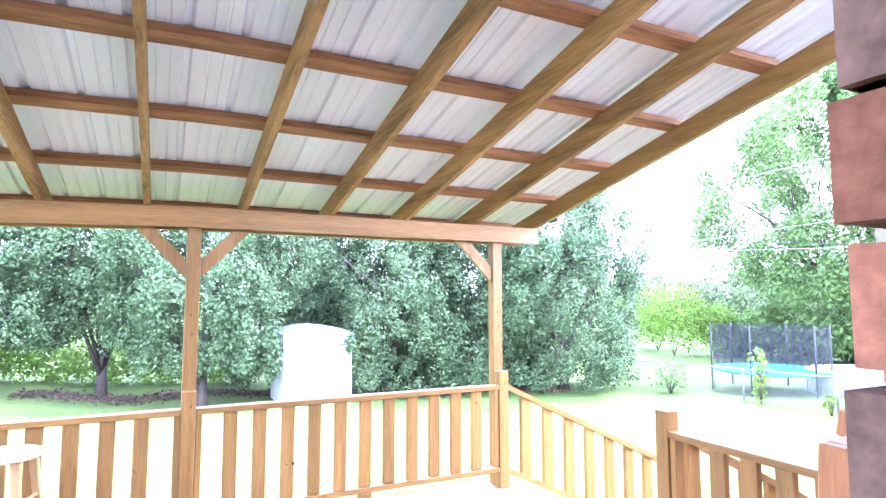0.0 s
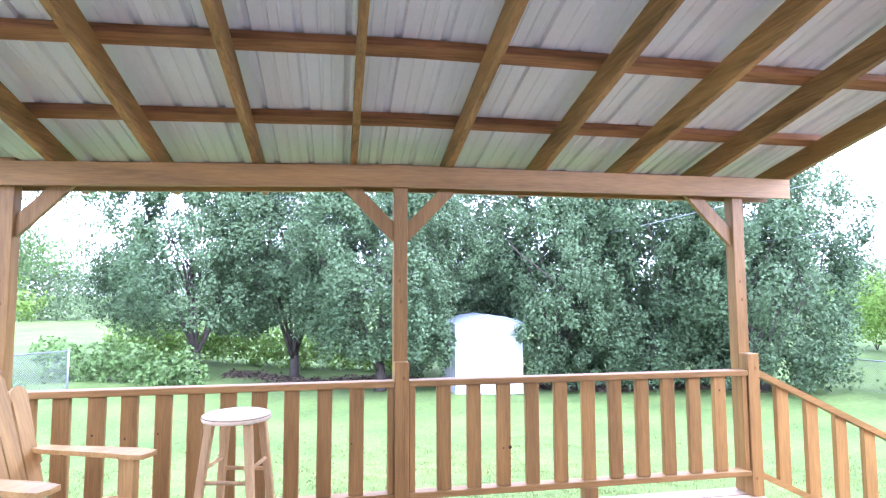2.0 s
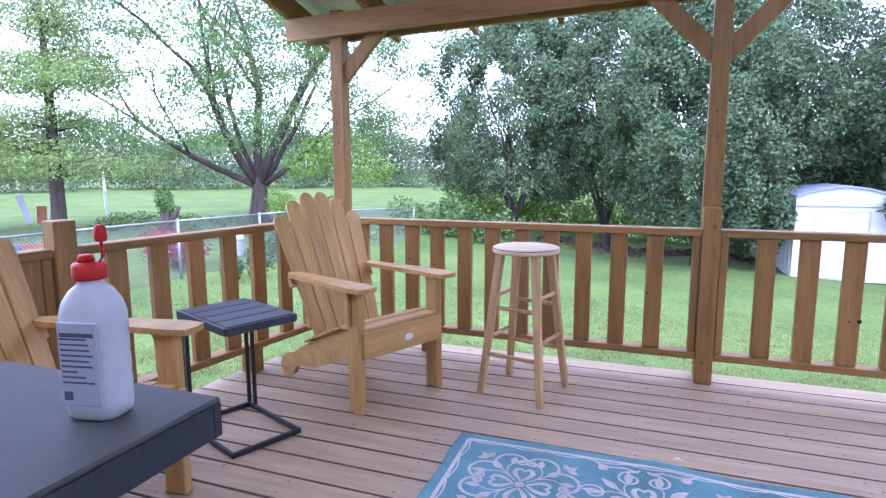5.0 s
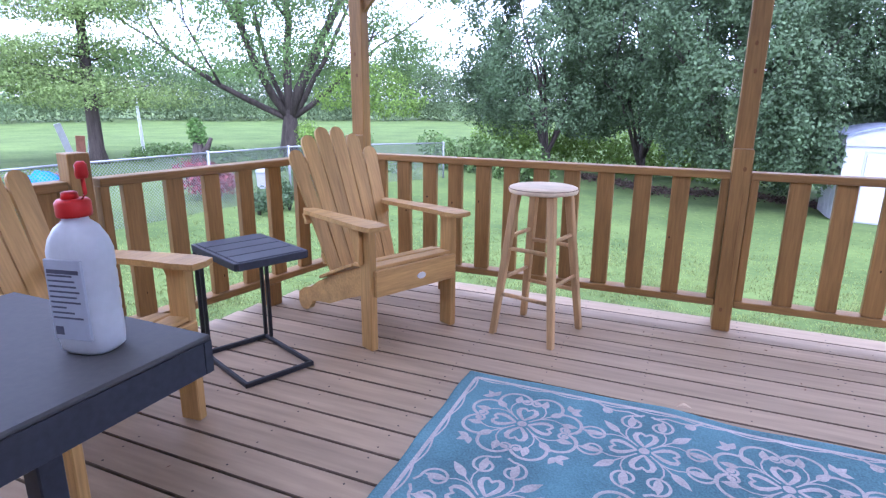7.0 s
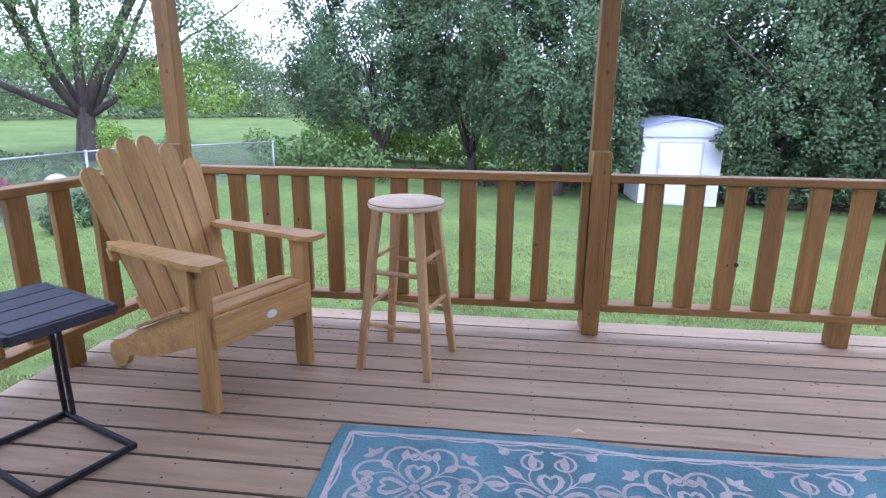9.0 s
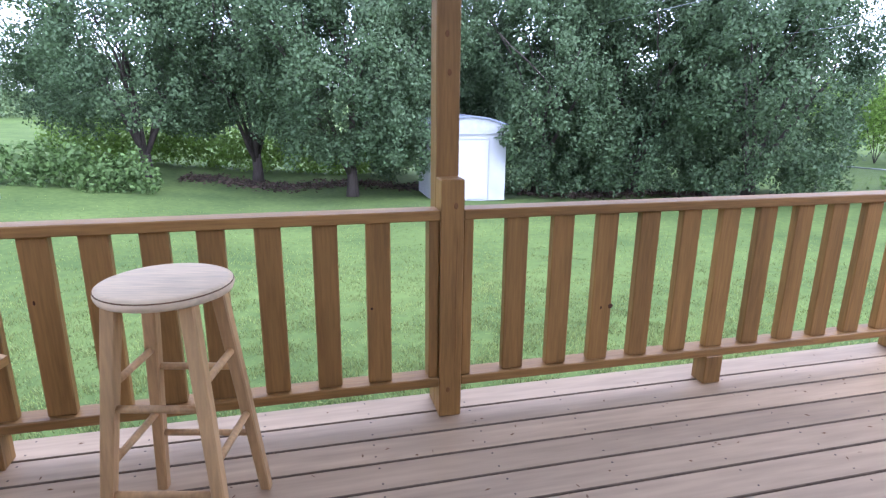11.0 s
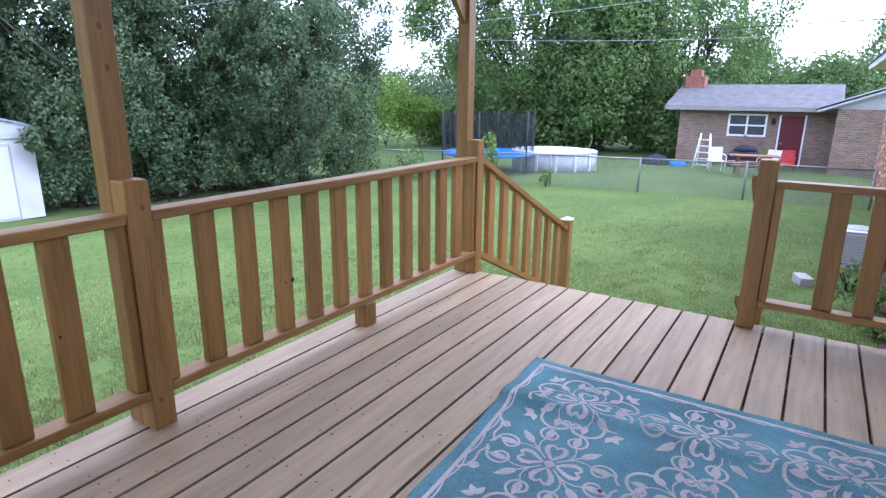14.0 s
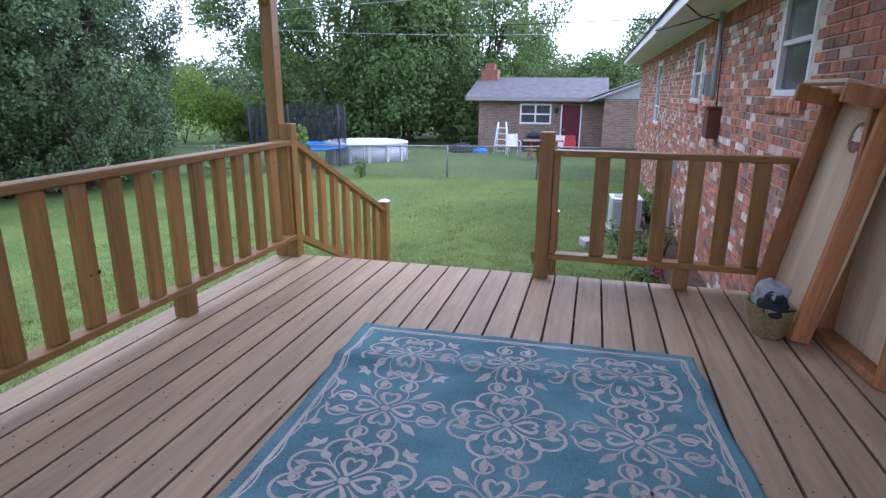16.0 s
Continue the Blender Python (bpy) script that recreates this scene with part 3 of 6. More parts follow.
def make_house():
    rng = random.Random(11)
    h = thing("wall_house", "brick house wall in mixed red, dark and whitewashed bricks", "brick wall", kind="structure")
    def slab(x0, x1, y0, y1, z0, z1, mat=M_mortar, nm="wall_core"):
        if x1 - x0 > 0.005 and z1 - z0 > 0.005:
            boxpart(nm, h, mat, (x0, x1, y0, y1, z0, z1), 0)
    yc = HOUSE_Y - 0.012
    edge = JOG_X
    for a, b, z0, z1 in WINDOWS:
        slab(edge, a, yc - 0.2, yc, -1.7, WALL_TOP)
        slab(a, b, yc - 0.2, yc, -1.7, z0)
        slab(a, b, yc - 0.2, yc, z1, WALL_TOP)
        edge = b
    slab(edge, HOUSE_END, yc - 0.2, yc, -2.2, WALL_TOP)
    slab(JOG_X, JOG_X + 0.2, JOG_Y - .2, yc - 0.2, -1.7, WALL_TOP + 0.9)
    slab(JOG_X + .2, HOUSE_END, yc - 0.18, yc - .02, WALL_TOP, WALL_TOP + 0.3, M_soffit, "upper_wall")
    slab(0.245, JOG_X, JOG_Y - 0.1, JOG_Y - .012, -1.7, 3.0)
    slab(0.7, JOG_X, JOG_Y - 0.2, JOG_Y - .101, -1.7, 3.0)
    slab(-6, -0.95, JOG_Y - 0.2, JOG_Y - .012, -1.7, 3.0)
    slab(-0.95, 0.192, JOG_Y - 0.2, JOG_Y - .012, 2.35, 3.0)
    slab(-0.95, 0.192, JOG_Y - 0.2, JOG_Y - .0, -1.7, -0.028)
    # the room behind the door
    slab(-3.0, 3.0, -8.0, JOG_Y - .2, -0.12, -0.005, M_deck, "room_floor")
    slab(-0.95, 0.3, JOG_Y - .199, JOG_Y - .004, -0.027, -0.006, M_grey, "door_sill")
    slab(-3.0, 3.0, -8.0, JOG_Y - .2, 2.5, 2.6, M_white, "room_ceiling")
    slab(-3.0, 3.0, -8.1, -8.0, -0.1, 2.6, M_white, "room_wall")
    slab(-3.1, -3.0, -8.1, JOG_Y - .2, -0.1, 2.6, M_white, "room_wall")
    slab(3.0, 3.1, -8.1, yc - .2, -0.1, 2.6, M_white, "room_wall")
    meshes = {}
    for key in "rdw":
        bm = bmesh.new()
        box(bm, -0.1, 0.1, -0.05, 0.0, -0.0325, 0.0325, 0.004)
        meshes[key] = mesh_of("brick", bm, M_br[key])
    far = {k: ([], []) for k in "rdw"}
    single = 0
    row = 0
    z = -1.3
    while z < WALL_TOP - 0.03:
        x = JOG_X + 0.11 + (BRICK / 2 if row % 2 else 0)
        while x < HOUSE_END - 0.1:
            key = rng.choices("rdw", (0.55, 0.28, 0.17))[0]
            hit = any(a - 0.1 < x < b + 0.1 and z0 - 0.03 < z < z1 + 0.04 for a, b, z0, z1 in WINDOWS)
            if not hit and (z > -0.05 or x > 2.4):
                if 2.6 < x < 4.8 and 0.15 < z and single < 300:
                    piece("brick", meshes[key], h, pose(x, HOUSE_Y + rng.uniform(-.003, .003), z, 0, rng.uniform(-.5, .5), 0))
                    single += 1
                else:
                    brick_box(*far[key], (x, HOUSE_Y - 0.03 + rng.uniform(-.003, .003), z), 0.1, 0.03, 0.0325)
            x += BRICK
        x = 0.30 + (BRICK / 2 if row % 2 else 0)
        if z > 0.0:
            while x < JOG_X - 0.09:
                brick_box(*far[rng.choice("rrd")], (x, JOG_Y - 0.03, z), 0.1, 0.03, 0.0325)
                x += BRICK
            brick_box(*far[rng.choice("rrd")], (0.243 if row % 2 == 0 else 0.25, JOG_Y - 0.052, z), 0.05 if row % 2 == 0 else 0.068, 0.053, 0.0325)
        z += COURSE
        row += 1
    for key in "rdw":
        ob = soup("bricks", *far[key], M_bi[key], h)
        tagged(ob, "rows of bricks in pale mortar", kind="stuff")
    # a row of upright bricks under the eave
    sv, sf = [], []
    for k in range(int((HOUSE_END - 3) / 0.076)):
        brick_box(sv, sf, (3.05 + 0.076 * k, HOUSE_Y - 0.022, WALL_TOP - 0.1), 0.033, 0.03, 0.098)
    for a, b, z0, z1 in WINDOWS:
        k = a - 0.04
        while k < b + 0.05:
            brick_box(sv, sf, (k, HOUSE_Y - 0.005, z0 - 0.07), 0.033, 0.04, 0.05)
            k += 0.076
    tagged(soup("soldier_course", sv, sf, M_bi["r"], h), "row of upright bricks", kind="stuff")
    # the eave
    e = thing("roof_eave", "white painted eave and soffit of the brick house", "eave", kind="structure")
    boxpart("soffit", e, M_soffit, (3.0, 20.6, HOUSE_Y - 0.02, -2.9, WALL_TOP + 0.002, WALL_TOP + 0.02), 0)
    boxpart("fascia", e, M_white, (3.0, 20.6, -2.9, -2.875, WALL_TOP - 0.02, WALL_TOP + 0.14), 0.003)
    boxpart("frieze_board", e, M_soffit, (3.0, 20.0, HOUSE_Y + 0.003, HOUSE_Y + 0.022, WALL_TOP - 0.03, WALL_TOP), 0)
    bm = bmesh.new()
    prism(bm, [(3.0, 0), (20.7, 0), (20.7, 0.03), (3.0, 0.03)], 0, 6)
    ob = part("shingle_roof", bm, M_shingle, e)
    ob.matrix_basis = Matrix.Translation((0, -2.84, WALL_TOP + 0.12)) @ Matrix(((1, 0, 0, 0), (0, -0.94, -0.33, 0), (0, 0.33, 0.94, 0), (0, 0, 0, 1)))
    boxpart("gable_wall", e, M_nbrick, (HOUSE_END - 0.1, HOUSE_END + 0.0, -9, HOUSE_Y - .02, -2.2, WALL_TOP), 0)
    for k, (a, b, z0, z1) in enumerate(WINDOWS):
        w = thing("window_%d" % (k + 1), "white vinyl double-hung window in the brick wall", "window", kind="structure")
        f = 0.05
        yo, yi = HOUSE_Y - 0.008, HOUSE_Y - 0.08
        for nm, d in (("frame_side", (a, a + f, yi, yo, z0, z1)), ("frame_side", (b - f, b, yi, yo, z0, z1)), ("frame_head", (a + f, b - f, yi, yo, z1 - f, z1)),
                      ("window_sill", (a + f, b - f, yi, yo + 0.012, z0, z0 + f)), ("meeting_rail", (a + f, b - f, yi, yo - 0.012, z0 + 0.39, z0 + 0.43))):
            boxpart(nm, w, M_white, d, 0.004)
        boxpart("pane", w, M_glass_dark, (a + f, b - f, yi + 0.02, yi + 0.026, z0 + f, z0 + 0.39), 0, label="dark pane behind an insect screen")
        boxpart("pane", w, M_glass_dark, (a + f, b - f, yi + 0.035, yi + 0.041, z0 + 0.43, z1 - f), 0)


make_house()


def wire(name, label, pts, r=0.006, mat=M_wire, category="cable"):
    bm = bmesh.new()
    tube(bm, pts, r, 6)
    ob = part(name, bm, mat, None, label, True)
    ob["category"] = category
    return ob


def sag(a, b, drop, n=14):
    a, b = Vector(a), Vector(b)
    return [a.lerp(b, i / n) - Vector((0, 0, drop * 4 * (i / n) * (1 - i / n))) for i in range(n + 1)]


def make_utilities():
    y = HOUSE_Y + 0.004
    t = thing("electric_meter_box", "grey electric disconnect box and conduit on the brick wall", "meter box")
    boxpart("box_body", t, M_greybox, (6.75, 6.98, y, y + 0.12, 1.15, 1.42), 0.008)
    boxpart("box_cover", t, M_grey, (6.77, 6.96, y + 0.1205, y + 0.135, 1.17, 1.40), 0.004)
    bm = bmesh.new()
    tube(bm, [(6.55, y + 0.06, 1.1), (6.55, y + 0.06, 2.1)], 0.03, 10)
    part("conduit", bm, M_greybox, t, "grey vertical conduit", True)
    t = thing("brown_utility_box", "rusty brown utility box on the brick wall", "utility box")
    boxpart("box_body", t, M_brownbox, (6.22, 6.48, y, y + 0.14, 0.66, 1.0), 0.01)
    boxpart("box_lid", t, M_brownbox, (6.20, 6.50, y, y + 0.16, 1.0005, 1.03), 0.005)
    wire("service_cable", "black cable hanging in a loop from the eave", [(6.6, -3.3, 2.08), (6.5, -3.0, 1.98), (6.9, -2.7, 1.93), (7.6, -2.75, 2.0), (8.2, -2.86, 2.1)], 0.008)
    wire("service_cable", "black cable running down the brick wall", [(6.62, y + .05, 2.0), (6.35, y + .05, 1.6), (6.4, y + .03, 1.03)], 0.007)
    wire("service_cable", "black cable hanging in a loop from the eave", [(6.55, -3.35, 2.0), (6.3, -3.1, 2.03), (5.9, -2.9, 2.1)], 0.008)
    # foundation vents and the small grey panel lower down
    t = thing("wall_panel_box", "small grey electrical box low on the brick wall", "utility box")
    boxpart("box_body", t, M_greybox, (9.3, 9.5, y, y + 0.1, -0.2, 0.08), 0.006)
    t = thing("gas_meter", "grey gas meter with pipes by the brick wall", "gas meter")
    bm = bmesh.new()
    lathe(bm, [(0.10, 0), (0.12, 0.03), (0.12, 0.2), (0.09, 0.26)], 14, (8.2, y + 0.2, -0.85), 1, 0.8)
    part("meter_body", bm, M_greybox, t, "", True)
    bm = bmesh.new()
    tube(bm, [(8.05, y + 0.2, -1.15), (8.05, y + 0.2, -0.45), (8.2, y + 0.2, -0.42), (8.2, y + 0.2, -0.6)], 0.025, 8)
    part("pipe", bm, M_greybox, t, "", True)
    for vx, vz in ((7.6, -0.45), (9.9, -0.5)):
        v = thing("foundation_vent", "dark metal foundation vent low in the brick wall", "vent")
        boxpart("vent_frame", v, M_greybox, (vx, vx + 0.4, y - 0.002, y + 0.014, vz, vz + 0.16), 0.002)
        for k in range(4):
            boxpart("slat", v, M_dark, (vx + 0.02, vx + 0.38, y + 0.0145, y + 0.02, vz + 0.02 + 0.034 * k, vz + 0.04 + 0.034 * k), 0)
    # air conditioner
    gx, gy = 9.2, -2.66
    gz = ground_z(gx, gy)
    t = thing("air_conditioner", "light grey outdoor air conditioner unit on a pad", "air conditioner", pose(gx, gy, gz, 0, 0, 4) @ Matrix.Diagonal((0.68, 0.68, 0.72, 1)))
    boxpart("pad", t, M_concrete, (-0.45, 0.45, -0.45, 0.45, -0.02, 0.05), 0.006)
    bm = bmesh.new()
    box(bm, -0.37, 0.37, -0.37, 0.37, 0.0505, 0.74, 0.03)
    part("casing", bm, M_acpaint, t)
    bm = bmesh.new()
    box(bm, -0.39, 0.39, -0.39, 0.39, 0.7405, 0.79, 0.02)
    part("top_cover", bm, M_white, t)
    bm = bmesh.new()
    lathe(bm, [(0.30, 0), (0.30, 0.02), (0.05, 0.03)], 20, (0, 0, 0.7905))
    part("fan_grille", bm, M_greybox, t)
    for k in range(12):
        boxpart("louvre", t, M_greybox, (-0.384, -0.372, -0.33, 0.33, 0.1 + 0.052 * k, 0.118 + 0.052 * k), 0)
    for k in range(12):
        boxpart("louvre", t, M_greybox, (-0.33, 0.33, 0.372, 0.384, 0.1 + 0.052 * k, 0.118 + 0.052 * k), 0)


make_utilities()


# ---- furniture ----
def adirondack(m, label):
    t = thing("adirondack_chair", label, "chair", m, "adirondack chairs")
    W = 0.255
    for s in (-1, 1):
        boxpart("front_leg", t, M_chair, (-0.035, 0.05, s * W - 0.02, s * W + 0.02, 0.001, 0.604), 0.004)
        bm = bmesh.new()
        top = [(0.05, 0.40), (-0.1, 0.385), (-0.3, 0.31), (-0.5, 0.22), (-0.60, 0.16), (-0.68, 0.135), (-0.735, 0.10), (-0.745, 0.05), (-0.72, 0.012), (-0.67, 0.003), (-0.62, 0.03), (-0.58, 0.085), (-0.5, 0.10), (-0.4, 0.115), (-0.2, 0.20), (0.0, 0.275), (0.05, 0.285)]
        prism(bm, top, s * (W - 0.035) - 0.0135, s * (W - 0.035) + 0.0135)
        part("side_rail", bm, M_chair_x, t)
        bm = bmesh.new()
        oo = [(0.12, 0.0), (0.11, 0.05), (0.03, 0.062), (-0.2, 0.05), (-0.4, 0.035), (-0.52, 0.03), (-0.575, 0.0), (-0.56, -0.04), (-0.48, -0.055), (-0.3, -0.055), (-0.1, -0.06), (0.03, -0.065), (0.11, -0.055)]
        a = [bm.verts.new((x, s * (W + 0.01) + s * yy, 0.605 + 0.02 * math.sin(min(0, x + .1) * 3) * 0.5)) for x, yy in oo]
        b = [bm.verts.new((v.co.x, v.co.y, v.co.z + 0.022)) for v in a]
        bm.faces.new(a)
        bm.faces.new(b)
        for i in range(len(a)):
            bm.faces.new((a[i], a[(i + 1) % len(a)], b[(i + 1) % len(a)], b[i]))
        bmesh.ops.recalc_face_normals(bm, faces=bm.faces[:])
        part("armrest", bm, M_chair_x, t)
        bm = bmesh.new()
        prism(bm, [(0.0, 0.604), (0.0, 0.43), (-0.03, 0.45), (-0.09, 0.604)], s * (W + 0.021), s * (W + 0.045))
        part("arm_bracket", bm, M_chair, t)
    # seat slats
    bm = bmesh.new()
    box(bm, 0.0505, 0.07, -W + 0.0, W - 0.0, 0.275, 0.405, 0.004)
    part("front_apron", bm, M_chair_x, t)
    bm = bmesh.new()
    lathe(bm, [(0.028, 0), (0.026, 0.003)], 14, sy=0.62)
    ob = part("maker_badge", bm, M_white, t, "small pale oval badge")
    ob.matrix_basis = Matrix.Translation((0.0705, 0.02, 0.335)) @ Matrix(((0, 0, 1, 0), (1, 0, 0, 0), (0, 1, 0, 0), (0, 0, 0, 1)))
    for k, (x, z, a) in enumerate(((0.005, 0.401, 4), (-0.085, 0.395, 8), (-0.175, 0.368, 22), (-0.258, 0.334, 24), (-0.34, 0.298, 24), (-0.42, 0.262, 24))):
        boxpart("seat_slat", t, M_chair_x, (-0.042, 0.042, -W - 0.0, W + 0.0, 0, 0.017), 0.003, pose(x, 0, z, 0, -a, 0))
    # back
    tilt = math.degrees(math.atan2(0.36, 0.80))
    back = pose(-0.40, 0, 0.27, 0, -tilt, 0)
    heights = (0.71, 0.79, 0.835, 0.835, 0.79, 0.71)
    for k in range(6):
        s = k - 2.5
        bm = bmesh.new()
        hgt = heights[k]
        w0, w1 = 0.033, 0.043
        cy0, cy1 = s * 0.071, s * 0.096
        ol = [(-w0, 0), (w0, 0)]
        shift = cy1 - cy0
        n = 6
        ol += [(w1 + shift, hgt - 0.05)] + [(shift + w1 * math.cos(math.pi * i / n), hgt - 0.05 + 0.045 * math.sin(math.pi * i / n)) for i in range(1, n)] + [(-w1 + shift, hgt - 0.05)]
        prism(bm, ol, -0.008, 0.008)
        ob = part("back_slat", bm, M_chair, t)
        ob.matrix_basis = back @ Matrix.Translation((0.0, cy0, 0)) @ Matrix(((0, -1, 0, 0), (1, 0, 0, 0), (0, 0, 1, 0), (0, 0, 0, 1)))
    for z, w in ((0.10, 0.23), (0.33, 0.275), (0.60, 0.25)):
        ob = boxpart("back_cross_rail", t, M_chair_x, (-0.03, -0.0085, -w, w, z - 0.03, z + 0.03), 0.003)
        ob.matrix_basis = back
    return t


adirondack(pose(-1.435, -0.73, 0, 0, 0, -24.5), "golden varnished wooden adirondack chair with fanned back slats by the railing")
adirondack(pose(-1.80, -2.04, 0, 0, 0, 6.5), "golden varnished wooden adirondack chair beside the charcoal table")


def make_stool():
    t = thing("bar_stool", "pale pine bar stool with a round worn seat", "stool", pose(-0.85, -0.41, 0, 0, 0, -13))
    H = 0.772
    bm = bmesh.new()
    lathe(bm, [(0.15, H - 0.034), (0.168, H - 0.03), (0.172, H - 0.017), (0.168, H - 0.005), (0.155, H)], 40)
    part("seat", bm, M_seat, t, "round pale worn wooden seat", True)
    bm = bmesh.new()
    lathe(bm, [(0.1699, H - 0.0105), (0.1712, H - 0.0095), (0.1708, H - 0.008), (0.1692, H - 0.007)], 40)
    part("worn_rim", bm, M_worn, t, "dark worn rim of the seat")
    def at(sx, sy, z):
        f = 1 - z / (H - 0.03)
        r = 0.095 + 0.072 * f
        return Vector((sx * r, sy * r, z))
    for sx in (-1, 1):
        for sy in (-1, 1):
            bm = bmesh.new()
            rings = []
            for z, w in ((0.001, 0.016), (H - 0.0345, 0.02)):
                c = at(sx, sy, z)
                rings.append([bm.verts.new((c.x + dx * w, c.y + dy * w, z)) for dx, dy in ((-1, -1), (1, -1), (1, 1), (-1, 1))])
            for i in range(4):
                bm.faces.new((rings[0][i], rings[0][(i + 1) % 4], rings[1][(i + 1) % 4], rings[1][i]))
            bm.faces.new(rings[0][::-1])
            bm.faces.new(rings[1])
            bmesh.ops.bevel(bm, geom=bm.edges[:], offset=0.004, segments=1, affect='EDGES')
            part("leg", bm, M_stool, t)
    for a, b, zz in (((-1, -1), (1, -1), (0.22, 0.46)), ((-1, 1), (1, 1), (0.22, 0.46)), ((-1, -1), (-1, 1), (0.30, 0.52)), ((1, -1), (1, 1), (0.30, 0.52))):
        for z in zz:
            bm = bmesh.new()
            tube(bm, [at(*a, z), at(*b, z)], 0.0105, 10)
            part("rung", bm, M_stool, t, "", True)


make_stool()


def make_side_table():
    t = thing("c_shaped_side_table", "charcoal slatted side table on a black steel c-shaped frame", "side table", pose(-1.94, -1.30, 0, 0, 0, -22.3))
    # long side along local x
    L, W, H = 0.215, 0.155, 0.548
    for k in range(4):
        y0 = -L + k * (2 * L / 4)
        boxpart("top_slat", t, M_slate, (y0 + 0.0025, y0 + 2 * L / 4 - 0.0025, -W + 0.006, W - 0.006, H - 0.016, H), 0.003)
    for d in ((-L - .004, L + .004, -W - 0.012, -W + 0.004, H - 0.035, H - 0.003), (-L - .004, L + .004, W - 0.004, W + 0.012, H - 0.035, H - 0.003), (-L - 0.012, -L + .0, -W, W, H - 0.035, H - 0.003), (L - .0, L + 0.012, -W, W, H - 0.035, H - 0.003)):
        boxpart("top_rim", t, M_slate, d, 0.002)
    s = 0.0085
    for d in ((-L, L, -W - s, -W + s, 0.001, 0.023), (-L, L, W - s, W + s, 0.001, 0.023), (-L - s, -L + s, -W - s, W + s, 0.001, 0.0235), (L - s, L + s, -W - s, W + s, 0.001, 0.0235)):
        boxpart("base_tube", t, M_metal_tube, d, 0.003)
    for x in (-L, -L + 0.055):
        for y in (-W, W):
            boxpart("leg_tube", t, M_metal_tube, (x - s, x + s, y - s, y + s, 0.0236, H - 0.0355), 0.003)


make_side_table()


def make_table():
    x0, x1, y0, y1, H = -1.76, -1.088, -3.05, -2.35, 0.69
    t = thing("outdoor_table", "charcoal painted square outdoor table with a thick dusty top", "table")
    boxpart("tabletop", t, M_tabletop, (x0, x1, y0, y1, H - 0.012, H), 0.004, label="dusty charcoal top")
    for d in ((x0, x1, y1 - 0.022, y1 - 0.001, H - 0.085, H - 0.0125), (x0, x1, y0 + .001, y0 + 0.022, H - 0.085, H - 0.0125), (x1 - 0.022, x1 - 0.001, y0 + .023, y1 - .023, H - 0.085, H - 0.0125), (x0 + .001, x0 + 0.022, y0 + .023, y1 - .023, H - 0.085, H - 0.0125)):
        boxpart("apron", t, M_slate, d, 0.001)
    for x in (x0 + 0.06, x1 - 0.2):
        for y in (y0 + 0.06, y1 - 0.3):
            boxpart("leg", t, M_slate, (x, x + 0.05, y, y + 0.05, 0.001, H - 0.0855), 0.003)
    b = thing("lighter_fluid_bottle", "white plastic bottle with a red flip cap and printed back label", "bottle", pose(-1.249, -2.498, H + 0.0005, 0, 0, 12) @ Matrix.Diagonal((0.86, 0.95, 1, 1)))
    bm = bmesh.new()
    prof = [(0.060, 0), (0.072, 0.008), (0.075, 0.03), (0.0745, 0.075), (0.0725, 0.08), (0.0745, 0.086), (0.0745, 0.118), (0.0725, 0.123), (0.0745, 0.129), (0.0745, 0.16), (0.0725, 0.165), (0.0745, 0.171), (0.074, 0.205), (0.066, 0.228), (0.045, 0.25), (0.026, 0.262), (0.024, 0.27)]
    seg = 28
    rings = []
    for r, z in prof:
        ring = []
        for k in range(seg):
            a = 2 * math.pi * k / seg
            cx, sy = math.cos(a), math.sin(a)
            q = (abs(cx) ** 3.2 + abs(sy) ** 3.2) ** (-1 / 3.2)
            mix_ = min(1, max(0, (r - 0.03) / 0.03))
            rr = r * (1 - mix_ + q * mix_)
            ring.append(bm.verts.new((rr * cx * (1 - 0.14 * mix_), rr * sy * (1 - 0.36 * mix_), z)))
        rings.append(ring)
    for r0, r1 in zip(rings, rings[1:]):
        for k in range(seg):
            bm.faces.new((r0[k], r0[(k + 1) % seg], r1[(k + 1) % seg], r1[k]))
    bm.faces.new(rings[0][::-1])
    bm.faces.new(rings[-1])
    part("bottle_body", bm, M_bottle, b, "translucent white ribbed bottle", True)
    yl = -0.0488
    boxpart("back_label", b, M_label, (-0.047, 0.047, yl - 0.0012, yl + 0.006, 0.035, 0.195), 0.001, label="blue grey printed label")
    rngl = random.Random(5)
    bars = [(0.176, 0.045, 0.008)] + [(0.166 - 0.0105 * k, 0.02 + rngl.uniform(0, 0.024), 0.0036) for k in range(9)]
    for z, w, hh in bars:
        boxpart("label_line", b, M_ink, (-0.041, -0.041 + 1.8 * w, yl - 0.0019, yl - 0.0013, z - hh, z), 0)
    boxpart("label_mark", b, M_ink, (-0.041, -0.02, yl - 0.0019, yl - 0.0013, 0.045, 0.062), 0)
    bm = bmesh.new()
    lathe(bm, [(0.033, 0.2705), (0.034, 0.275), (0.034, 0.297), (0.029, 0.303)], 22)
    lathe(bm, [(0.017, 0.3035), (0.015, 0.315), (0.011, 0.317)], 14, (-0.006, 0, 0))
    part("cap", bm, M_red, b, "ribbed red cap", True)
    bm = bmesh.new()
    tube(bm, [(0.024, 0, 0.30), (0.036, 0, 0.315), (0.034, 0, 0.345)], 0.004, 8)
    lathe(bm, [(0.011, 0.343), (0.013, 0.35), (0.012, 0.368), (0.007, 0.374)], 12, (0.034, 0, 0))
    part("flip_lid", bm, M_red, b, "open red flip lid", True)


make_table()


